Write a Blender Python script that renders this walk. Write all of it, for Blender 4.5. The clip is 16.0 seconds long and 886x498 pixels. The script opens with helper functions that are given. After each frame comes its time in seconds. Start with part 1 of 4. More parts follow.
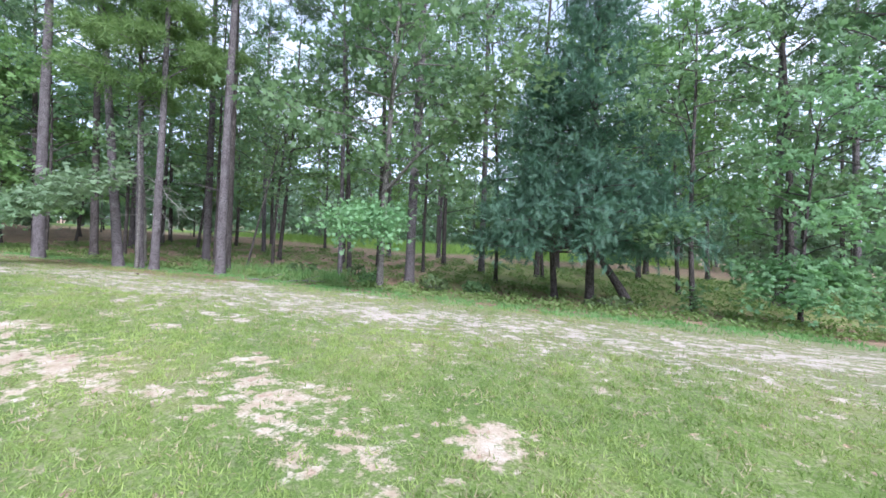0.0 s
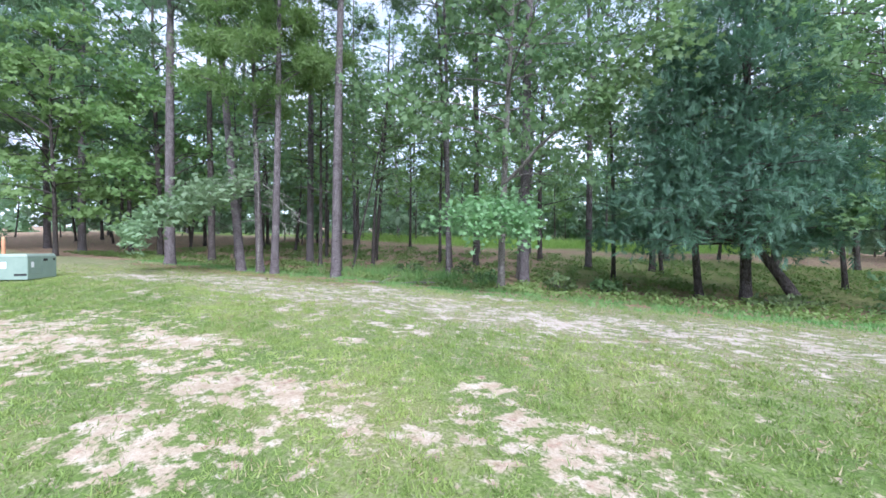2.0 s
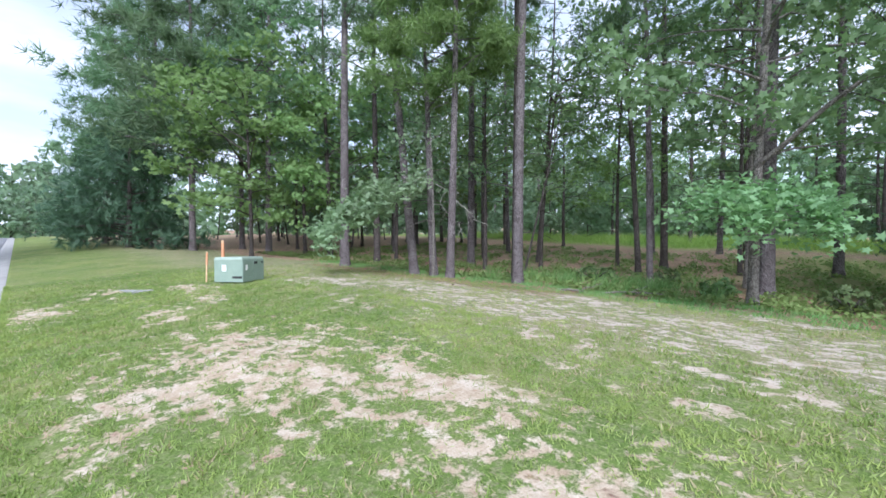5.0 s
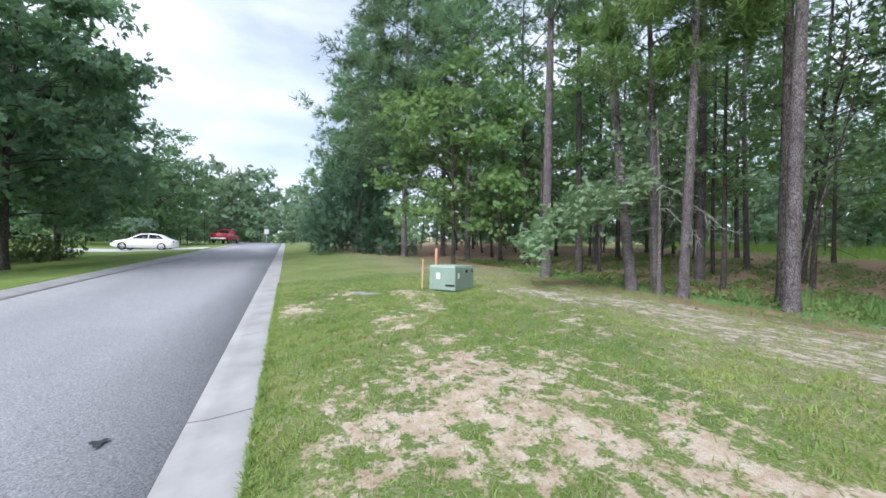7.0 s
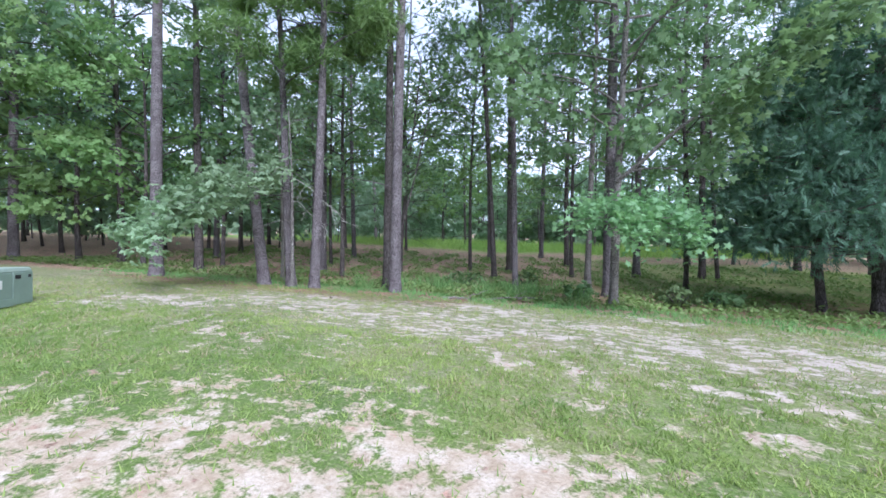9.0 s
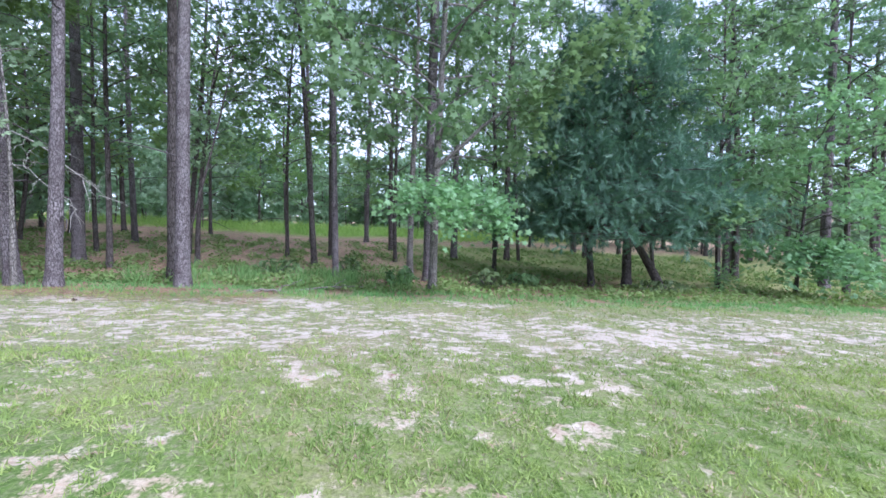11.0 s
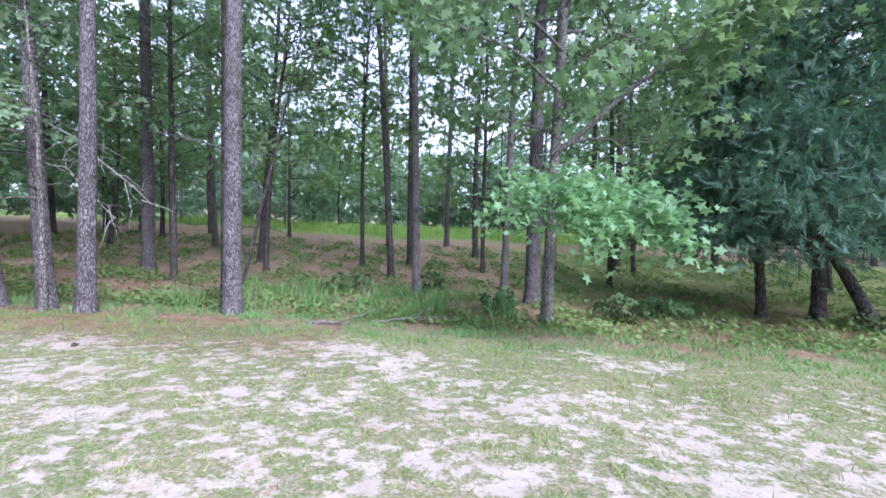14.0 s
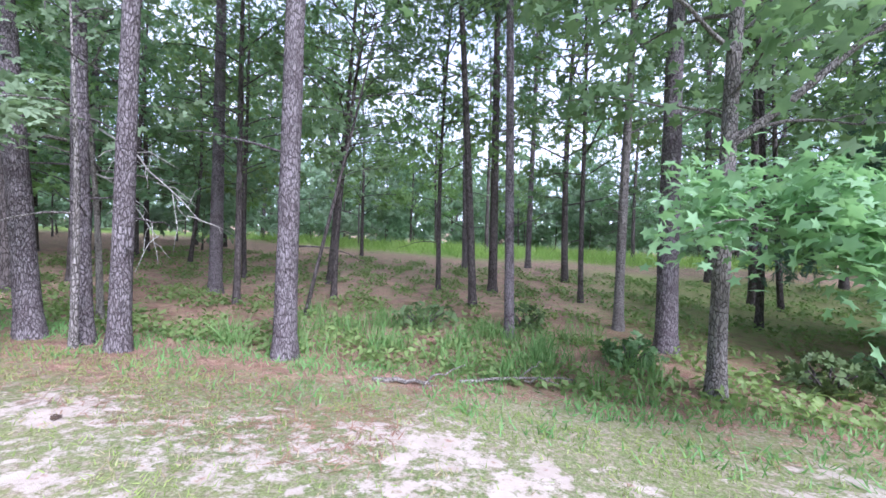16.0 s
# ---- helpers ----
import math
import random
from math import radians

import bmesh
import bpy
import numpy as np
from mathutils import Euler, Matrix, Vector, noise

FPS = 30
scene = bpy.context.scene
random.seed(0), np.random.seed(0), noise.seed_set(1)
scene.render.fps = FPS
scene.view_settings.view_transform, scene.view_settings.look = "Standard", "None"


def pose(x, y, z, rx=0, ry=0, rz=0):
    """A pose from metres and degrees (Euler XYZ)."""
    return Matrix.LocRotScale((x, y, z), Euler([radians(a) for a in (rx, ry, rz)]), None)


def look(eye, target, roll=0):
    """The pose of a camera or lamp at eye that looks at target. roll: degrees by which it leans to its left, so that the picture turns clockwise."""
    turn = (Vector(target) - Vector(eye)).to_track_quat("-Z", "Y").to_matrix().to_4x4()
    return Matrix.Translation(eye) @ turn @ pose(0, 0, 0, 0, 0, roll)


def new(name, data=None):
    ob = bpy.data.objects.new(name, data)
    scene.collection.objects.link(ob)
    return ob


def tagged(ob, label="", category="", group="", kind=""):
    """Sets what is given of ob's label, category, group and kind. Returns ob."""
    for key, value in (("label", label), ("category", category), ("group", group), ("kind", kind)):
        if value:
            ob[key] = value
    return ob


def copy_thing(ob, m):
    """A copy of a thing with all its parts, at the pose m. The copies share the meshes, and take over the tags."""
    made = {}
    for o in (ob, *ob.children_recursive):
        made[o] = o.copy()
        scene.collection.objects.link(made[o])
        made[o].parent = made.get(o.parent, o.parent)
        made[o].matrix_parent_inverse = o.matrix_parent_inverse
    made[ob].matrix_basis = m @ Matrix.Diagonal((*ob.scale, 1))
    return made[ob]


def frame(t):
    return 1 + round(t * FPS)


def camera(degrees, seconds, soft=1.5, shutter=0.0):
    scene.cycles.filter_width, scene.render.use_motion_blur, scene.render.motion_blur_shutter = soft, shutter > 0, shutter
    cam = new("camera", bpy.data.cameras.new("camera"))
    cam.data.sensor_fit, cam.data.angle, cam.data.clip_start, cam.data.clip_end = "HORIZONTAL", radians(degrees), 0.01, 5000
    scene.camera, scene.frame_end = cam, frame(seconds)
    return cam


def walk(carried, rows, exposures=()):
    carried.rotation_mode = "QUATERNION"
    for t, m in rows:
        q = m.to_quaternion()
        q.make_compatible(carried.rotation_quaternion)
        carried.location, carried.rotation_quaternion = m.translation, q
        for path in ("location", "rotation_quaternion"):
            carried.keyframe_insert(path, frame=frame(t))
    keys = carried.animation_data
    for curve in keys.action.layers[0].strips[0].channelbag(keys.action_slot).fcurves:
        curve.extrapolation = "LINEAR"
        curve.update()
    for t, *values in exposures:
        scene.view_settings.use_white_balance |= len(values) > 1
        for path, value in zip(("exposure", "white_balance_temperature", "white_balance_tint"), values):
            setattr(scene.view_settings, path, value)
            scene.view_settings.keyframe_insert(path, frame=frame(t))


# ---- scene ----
cam = camera(93.9, 16.0, 1.6)
METRES, EYE, TILT, LEAN, TURN = 12.4, 1.5, 0.0, 0.0, 17.0
ROWS = [
    (0.0, 0.0, 0.0, 0.0, -0.02, 0.63, -1.48),
    (0.5, -0.0402, 0.0159, 0.0009, 4.28, -0.63, -0.83),
    (1.0, -0.0777, 0.034, 0.0038, 8.21, -0.4, -0.59),
    (1.5, -0.1149, 0.0465, 0.0043, 9.76, -0.08, -0.18),
    (2.0, -0.1492, 0.0605, 0.0047, 8.65, -0.11, 0.25),
    (2.5, -0.1788, 0.0741, 0.0074, 8.15, -0.16, -0.39),
    (3.0, -0.2146, 0.0855, 0.009, 10.6, -0.83, -0.15),
    (5.5, -0.3661, 0.1689, 0.0148, 33.39, 0.38, 0.27),
    (6.0, -0.3887, 0.1752, 0.0165, 43.74, 0.78, -0.03),
    (6.5, -0.4115, 0.1815, 0.0166, 51.03, 0.89, -0.58),
    (7.0, -0.4337, 0.1879, 0.0162, 50.74, 0.9, -1.0),
    (7.5, -0.4563, 0.1995, 0.0173, 41.95, 1.18, -0.9),
    (8.0, -0.4736, 0.214, 0.0179, 28.94, 1.23, -0.71),
    (8.5, -0.485, 0.2243, 0.0184, 15.03, 0.83, -0.22),
    (9.0, -0.4886, 0.2283, 0.0185, 1.12, 0.11, 0.16),
    (9.5, -0.4865, 0.2317, 0.0184, -11.9, -0.63, 0.11),
    (10.0, -0.4763, 0.2395, 0.0178, -22.66, -1.18, -0.11),
    (12.5, -0.431, 0.3798, 0.0329, -17.89, -2.95, -0.44),
    (13.0, -0.4308, 0.4199, 0.0354, -14.79, -2.72, -0.78),
    (13.5, -0.435, 0.4607, 0.0386, -12.4, -2.32, -0.72),
    (14.0, -0.4416, 0.5021, 0.0423, -12.08, -2.39, -0.16),
    (14.5, -0.4473, 0.5425, 0.0462, -8.66, -1.62, -0.25),
    (15.0, -0.453, 0.5839, 0.0484, -6.92, -1.1, 0.05),
    (15.5, -0.4539, 0.625, 0.0493, -5.44, 0.1, -0.61),
    (16.0, -0.4563, 0.6653, 0.0496, -2.59, 0.02, -0.63),
]
PATH = [(t, pose(0, 0, EYE, TILT, LEAN, TURN) @ pose(METRES * x, METRES * y, METRES * z, 90 + pitch, roll, yaw)) for t, x, y, z, yaw, pitch, roll in ROWS]
walk(cam, PATH, [(0.0, 0.82, 5650, 18), (3.2, 0.78, 5550, 18), (5.5, 0.48, 5850, 15), (7.0, 0.35, 6000, 14), (8.0, 0.48, 5800, 15), (9.0, 0.68, 5450, 19), (10.2, 0.8, 5400, 21), (12.3, 0.82, 5350, 24), (14.0, 0.95, 5400, 25), (16.0, 1.1, 5500, 27)])

# ---- sky and sun ----
SUN_EL, SUN_AZ = 37.0, 136.0
world = bpy.data.worlds.new("sky")
scene.world = world
world.use_nodes = True
wn, wl = world.node_tree.nodes, world.node_tree.links
wn.clear()
w_out = wn.new("ShaderNodeOutputWorld")
w_bg = wn.new("ShaderNodeBackground")
w_sky = wn.new("ShaderNodeTexSky")
w_sky.sky_type, w_sky.sun_disc = "NISHITA", False
w_sky.sun_elevation, w_sky.sun_rotation = radians(SUN_EL), radians(SUN_AZ)
w_co = wn.new("ShaderNodeTexCoord")
w_map = wn.new("ShaderNodeMapping")
w_map.inputs["Scale"].default_value = (1.6, 1.6, 5.0)
w_noise = wn.new("ShaderNodeTexNoise")
w_noise.inputs["Scale"].default_value, w_noise.inputs["Detail"].default_value = 1.5, 6
w_ramp = wn.new("ShaderNodeValToRGB")
w_ramp.color_ramp.elements[0].position, w_ramp.color_ramp.elements[1].position = 0.36, 0.62
w_ramp.color_ramp.elements[0].color = (0.45, 0.45, 0.45, 1)
w_ramp.color_ramp.elements[1].color = (0.96, 0.96, 0.96, 1)
w_mix = wn.new("ShaderNodeMixRGB")
w_mix.inputs["Color2"].default_value = (6.2, 6.6, 7.3, 1)
wl.new(w_co.outputs["Generated"], w_map.inputs["Vector"])
wl.new(w_map.outputs["Vector"], w_noise.inputs["Vector"])
wl.new(w_noise.outputs["Fac"], w_ramp.inputs["Fac"])
wl.new(w_ramp.outputs["Color"], w_mix.inputs["Fac"])
wl.new(w_sky.outputs["Color"], w_mix.inputs["Color1"])
wl.new(w_mix.outputs["Color"], w_bg.inputs["Color"])
wl.new(w_bg.outputs["Background"], w_out.inputs["Surface"])
w_bg.inputs["Strength"].default_value = 0.145
sun = new("sun", bpy.data.lights.new("sun", "SUN"))
sun.data.energy, sun.data.angle, sun.data.color = 3.9, radians(30), (1.0, 0.985, 0.965)
sun.matrix_world = look((0, 0, 30), Vector((0, 0, 30)) - Vector((math.sin(radians(SUN_AZ)) * math.cos(radians(SUN_EL)), math.cos(radians(SUN_AZ)) * math.cos(radians(SUN_EL)), math.sin(radians(SUN_EL)))))

# ---- materials ----
def material(name):
    m = bpy.data.materials.new(name)
    m.use_nodes = True
    return m, m.node_tree.nodes, m.node_tree.links, m.node_tree.nodes["Principled BSDF"]


def noise_node(n, l, scale, detail=6, rough=0.6, coords="Object", stretch=None):
    tc = n.new("ShaderNodeTexCoord")
    t = n.new("ShaderNodeTexNoise")
    t.inputs["Scale"].default_value, t.inputs["Detail"].default_value, t.inputs["Roughness"].default_value = scale, detail, rough
    if stretch:
        mp = n.new("ShaderNodeMapping")
        mp.inputs["Scale"].default_value = stretch
        l.new(tc.outputs[coords], mp.inputs["Vector"])
        l.new(mp.outputs["Vector"], t.inputs["Vector"])
    else:
        l.new(tc.outputs[coords], t.inputs["Vector"])
    return t.outputs["Fac"]


def ramp(n, l, fac, stops):
    r = n.new("ShaderNodeValToRGB")
    e = r.color_ramp.elements
    while len(e) < len(stops):
        e.new(0.5)
    for el, (p, c) in zip(e, stops):
        el.position, el.color = p, (*c, 1)
    l.new(fac, r.inputs["Fac"])
    return r.outputs["Color"]


def mix(n, l, fac, a, b, kind="MIX"):
    m = n.new("ShaderNodeMixRGB")
    m.blend_type = kind
    for sock, v in (("Fac", fac), ("Color1", a), ("Color2", b)):
        if isinstance(v, (int, float)):
            m.inputs[sock].default_value = v
        elif isinstance(v, tuple):
            m.inputs[sock].default_value = (*v, 1)
        else:
            l.new(v, m.inputs[sock])
    return m.outputs["Color"]


def arith(n, l, op, a, b, clamp=False):
    m = n.new("ShaderNodeMath")
    m.operation, m.use_clamp = op, clamp
    for i, v in enumerate((a, b)):
        if isinstance(v, (int, float)):
            m.inputs[i].default_value = v
        else:
            l.new(v, m.inputs[i])
    return m.outputs["Value"]


def bump(n, l, bsdf, height, strength, distance=0.01):
    b = n.new("ShaderNodeBump")
    b.inputs["Strength"].default_value, b.inputs["Distance"].default_value = strength, distance
    l.new(height, b.inputs["Height"])
    l.new(b.outputs["Normal"], bsdf.inputs["Normal"])


def plain(name, lo, hi, scale=8, rough=0.6, metal=0.0, strength=0.15, dist=0.005, stretch=None):
    m, n, l, b = material(name)
    f = noise_node(n, l, scale, stretch=stretch)
    l.new(ramp(n, l, f, [(0.3, lo), (0.7, hi)]), b.inputs["Base Color"])
    b.inputs["Roughness"].default_value, b.inputs["Metallic"].default_value = rough, metal
    bump(n, l, b, noise_node(n, l, scale * 6, 4, stretch=stretch), strength, dist)
    return m


def leafy(name, dark, light, through_light=0.46, scale=0.7, rough=0.55):
    """Leaves: colour drifts over the crown, and part of the light goes through."""
    m, n, l, b = material(name)
    f = noise_node(n, l, scale, 3)
    g = noise_node(n, l, scale * 14, 2)
    c = ramp(n, l, arith(n, l, "ADD", arith(n, l, "MULTIPLY", f, 0.55), arith(n, l, "MULTIPLY", g, 0.45)), [(0.34, dark), (0.66, light)])
    info = n.new("ShaderNodeObjectInfo")
    hs = n.new("ShaderNodeHueSaturation")
    l.new(arith(n, l, "ADD", arith(n, l, "MULTIPLY", info.outputs["Random"], 0.035), 0.492), hs.inputs["Hue"])
    l.new(arith(n, l, "ADD", arith(n, l, "MULTIPLY", info.outputs["Random"], 0.4), 0.95), hs.inputs["Value"])
    l.new(c, hs.inputs["Color"])
    c = hs.outputs["Color"]
    l.new(c, b.inputs["Base Color"])
    b.inputs["Roughness"].default_value = rough
    b.inputs["Specular IOR Level"].default_value = 0.3
    tr = n.new("ShaderNodeBsdfTranslucent")
    l.new(mix(n, l, 1.0, c, (1.25, 1.35, 1.0), "MULTIPLY"), tr.inputs["Color"])
    ms = n.new("ShaderNodeMixShader")
    ms.inputs["Fac"].default_value = through_light
    l.new(b.outputs["BSDF"], ms.inputs[1])
    l.new(tr.outputs["BSDF"], ms.inputs[2])
    l.new(ms.outputs["Shader"], n["Material Output"].inputs["Surface"])
    return m


def bark(name, dark, mid, pale, scale=9, tall=0.28):
    m, n, l, b = material(name)
    tc = n.new("ShaderNodeTexCoord")
    mp = n.new("ShaderNodeMapping")
    mp.inputs["Scale"].default_value = (1, 1, tall)
    l.new(tc.outputs["Object"], mp.inputs["Vector"])
    wob = n.new("ShaderNodeTexNoise")
    wob.inputs["Scale"].default_value = 6
    l.new(mp.outputs["Vector"], wob.inputs["Vector"])
    add = n.new("ShaderNodeVectorMath")
    add.operation = "MULTIPLY_ADD"
    l.new(wob.outputs["Color"], add.inputs[0])
    add.inputs[1].default_value = (0.12, 0.12, 0.12)
    l.new(mp.outputs["Vector"], add.inputs[2])
    v = n.new("ShaderNodeTexVoronoi")
    v.feature = "DISTANCE_TO_EDGE"
    v.inputs["Scale"].default_value = scale * 2.4
    l.new(add.outputs["Vector"], v.inputs["Vector"])
    crack = arith(n, l, "MULTIPLY", v.outputs["Distance"], 7.0, True)
    crack = arith(n, l, "ADD", arith(n, l, "MULTIPLY", crack, 0.85), 0.1, True)
    f = arith(n, l, "ADD", arith(n, l, "MULTIPLY", noise_node(n, l, scale * 0.25, 8, 0.75), 0.5), arith(n, l, "MULTIPLY", noise_node(n, l, scale * 3.5, 5, 0.7, stretch=(1, 1, 0.3)), 0.5))
    c = ramp(n, l, f, [(0.4, mid), (0.6, pale)])
    c = mix(n, l, crack, dark, c)
    l.new(c, b.inputs["Base Color"])
    b.inputs["Roughness"].default_value = 0.92
    b.inputs["Specular IOR Level"].default_value = 0.15
    h = arith(n, l, "ADD", crack, arith(n, l, "MULTIPLY", noise_node(n, l, scale * 5, 5, 0.7), 0.5))
    bump(n, l, b, h, 0.9, 0.03)
    return m


M_PINE_BARK = bark("pine_bark", (0.06, 0.05, 0.05), (0.12, 0.098, 0.1), (0.30, 0.275, 0.275), 14, 0.33)
M_DARK_BARK = bark("dark_bark", (0.035, 0.03, 0.026), (0.085, 0.07, 0.064), (0.18, 0.16, 0.15))
M_GUM_BARK = bark("gum_bark", (0.06, 0.052, 0.046), (0.19, 0.17, 0.15), (0.36, 0.34, 0.31), 14, 0.35)
M_TWIG = bark("twig_bark", (0.10, 0.09, 0.08), (0.22, 0.2, 0.17), (0.42, 0.4, 0.35), 20)
M_PALE_TWIG = bark("pale_dead_twig", (0.3, 0.28, 0.24), (0.48, 0.46, 0.41), (0.62, 0.6, 0.55), 20)
M_LEAF_GUM = leafy("sweetgum_leaf", (0.115, 0.20, 0.098), (0.205, 0.31, 0.155), 0.45)
M_LEAF_MID = leafy("broad_leaf", (0.10, 0.165, 0.088), (0.195, 0.28, 0.15), 0.45)
M_LEAF_LIME = leafy("maple_leaf", (0.125, 0.205, 0.075), (0.225, 0.325, 0.125), 0.45)
M_LEAF_PALE = leafy("dogwood_leaf", (0.15, 0.225, 0.13), (0.27, 0.36, 0.22), 0.4)
# gum leaf lightened for low boughs: the light they catch is in the colour
M_LEAF_BOUGH = leafy("lit_bough_leaf", (0.13, 0.21, 0.10), (0.215, 0.31, 0.16), 0.42)
# leaves of the distant trees, with the pale haze mixed into their colour
M_LEAF_FAR = leafy("hazy_far_leaf", (0.135, 0.2, 0.135), (0.235, 0.31, 0.2), 0.45)
M_LEAF_STREET = leafy("oak_leaf", (0.11, 0.18, 0.12), (0.205, 0.29, 0.18))
M_NEEDLE = leafy("pine_needle", (0.095, 0.16, 0.09), (0.18, 0.255, 0.145), 0.4)
M_NEEDLE_BRIGHT = leafy("young_pine_needle", (0.11, 0.175, 0.06), (0.19, 0.27, 0.095), 0.35)
M_CEDAR = leafy("cedar_frond", (0.045, 0.098, 0.062), (0.105, 0.185, 0.112), 0.3)
M_PALM = leafy("palm_leaf", (0.118, 0.184, 0.136), (0.196, 0.281, 0.208), 0.2)
M_COVER = leafy("ground_cover_leaf", (0.12, 0.185, 0.06), (0.23, 0.3, 0.105), 0.42, 0.5)
M_SHRUB = leafy("shrub_leaf", (0.07, 0.12, 0.045), (0.14, 0.2, 0.08), 0.25)
M_BLADE = leafy("lawn_blade", (0.12, 0.18, 0.045), (0.31, 0.345, 0.11), 0.35, 0.5)
M_DRY_BLADE = leafy("dry_lawn_blade", (0.26, 0.215, 0.12), (0.46, 0.4, 0.26), 0.3, 0.8)
M_TALL = leafy("tall_grass_blade", (0.098, 0.194, 0.056), (0.196, 0.324, 0.112), 0.35, 1.5)
M_MEADOW = leafy("meadow_blade", (0.17, 0.25, 0.06), (0.3, 0.36, 0.10), 0.4, 0.3)
M_STRAW = plain("pine_straw", (0.17, 0.085, 0.05), (0.36, 0.22, 0.14), 3, 0.85)
M_STEEL = plain("green_painted_steel", (0.205, 0.28, 0.23), (0.25, 0.325, 0.27), 5, 0.45, 0.0, 0.05)
M_STEEL_LID = plain("pale_green_steel", (0.26, 0.33, 0.275), (0.31, 0.38, 0.32), 5, 0.5, 0.0, 0.05)
M_BLACK = plain("black_rubber", (0.014, 0.014, 0.015), (0.03, 0.03, 0.032), 12, 0.75)
M_LABEL = plain("white_sticker", (0.72, 0.72, 0.7), (0.82, 0.82, 0.8), 20, 0.5)
M_CONCRETE = plain("gutter_concrete", (0.27, 0.265, 0.255), (0.37, 0.365, 0.35), 1.7, 0.85, 0.0, 0.35, 0.004)
M_STAKE = plain("raw_wood", (0.42, 0.27, 0.15), (0.6, 0.42, 0.26), 10, 0.8)
M_ORANGE = plain("orange_marking_paint", (0.5, 0.22, 0.11), (0.58, 0.3, 0.17), 10, 0.7)
M_WHITE_CAR = plain("white_car_paint", (0.76, 0.77, 0.78), (0.8, 0.81, 0.82), 2, 0.2, 0.0, 0.0)
M_RED_CAR = plain("red_car_paint", (0.36, 0.015, 0.03), (0.42, 0.02, 0.04), 2, 0.25, 0.0, 0.0)
M_GLASS = plain("dark_car_glass", (0.012, 0.015, 0.018), (0.02, 0.024, 0.028), 2, 0.06, 0.0, 0.0)
M_RIM = plain("alloy_rim", (0.5, 0.5, 0.52), (0.6, 0.6, 0.62), 6, 0.3, 0.9, 0.0)
M_LAMP_RED = plain("red_lamp_lens", (0.35, 0.01, 0.012), (0.42, 0.02, 0.02), 6, 0.2, 0.0, 0.0)
M_SIDING = plain("white_siding", (0.68, 0.67, 0.64), (0.76, 0.75, 0.72), 2, 0.7)
M_ROOF = plain("grey_shingle", (0.12, 0.115, 0.11), (0.2, 0.19, 0.18), 6, 0.9)
M_IRON = plain("black_iron", (0.015, 0.015, 0.016), (0.03, 0.03, 0.032), 6, 0.5)
M_DEADWOOD = bark("dead_wood", (0.08, 0.07, 0.06), (0.25, 0.22, 0.19), (0.45, 0.42, 0.38), 16)
M_CONE = plain("pine_cone_scale", (0.05, 0.035, 0.025), (0.13, 0.09, 0.06), 30, 0.9)
M_PALE_CONCRETE = plain("driveway_concrete", (0.45, 0.44, 0.42), (0.58, 0.57, 0.54), 1.2, 0.85)
M_GREY_PLATE = plain("grey_cover_plate", (0.24, 0.24, 0.24), (0.34, 0.34, 0.34), 8, 0.8)
M_TAR = plain("tar_stain", (0.025, 0.025, 0.026), (0.045, 0.045, 0.046), 8, 0.7)


def asphalt():
    m, n, l, b = material("worn_asphalt")
    f = noise_node(n, l, 0.5, 6, 0.6, stretch=(0.25, 1, 1))
    g = noise_node(n, l, 55, 4, 0.8)
    c = ramp(n, l, f, [(0.3, (0.28, 0.28, 0.285)), (0.7, (0.36, 0.36, 0.365))])
    c = mix(n, l, 0.85, c, ramp(n, l, g, [(0.36, (0.42, 0.42, 0.42)), (0.66, (1.5, 1.5, 1.52))]), "MULTIPLY")
    l.new(c, b.inputs["Base Color"])
    b.inputs["Roughness"].default_value = 0.85
    bump(n, l, b, g, 0.2, 0.004)
    b.inputs["Specular IOR Level"].default_value = 0.25
    return m


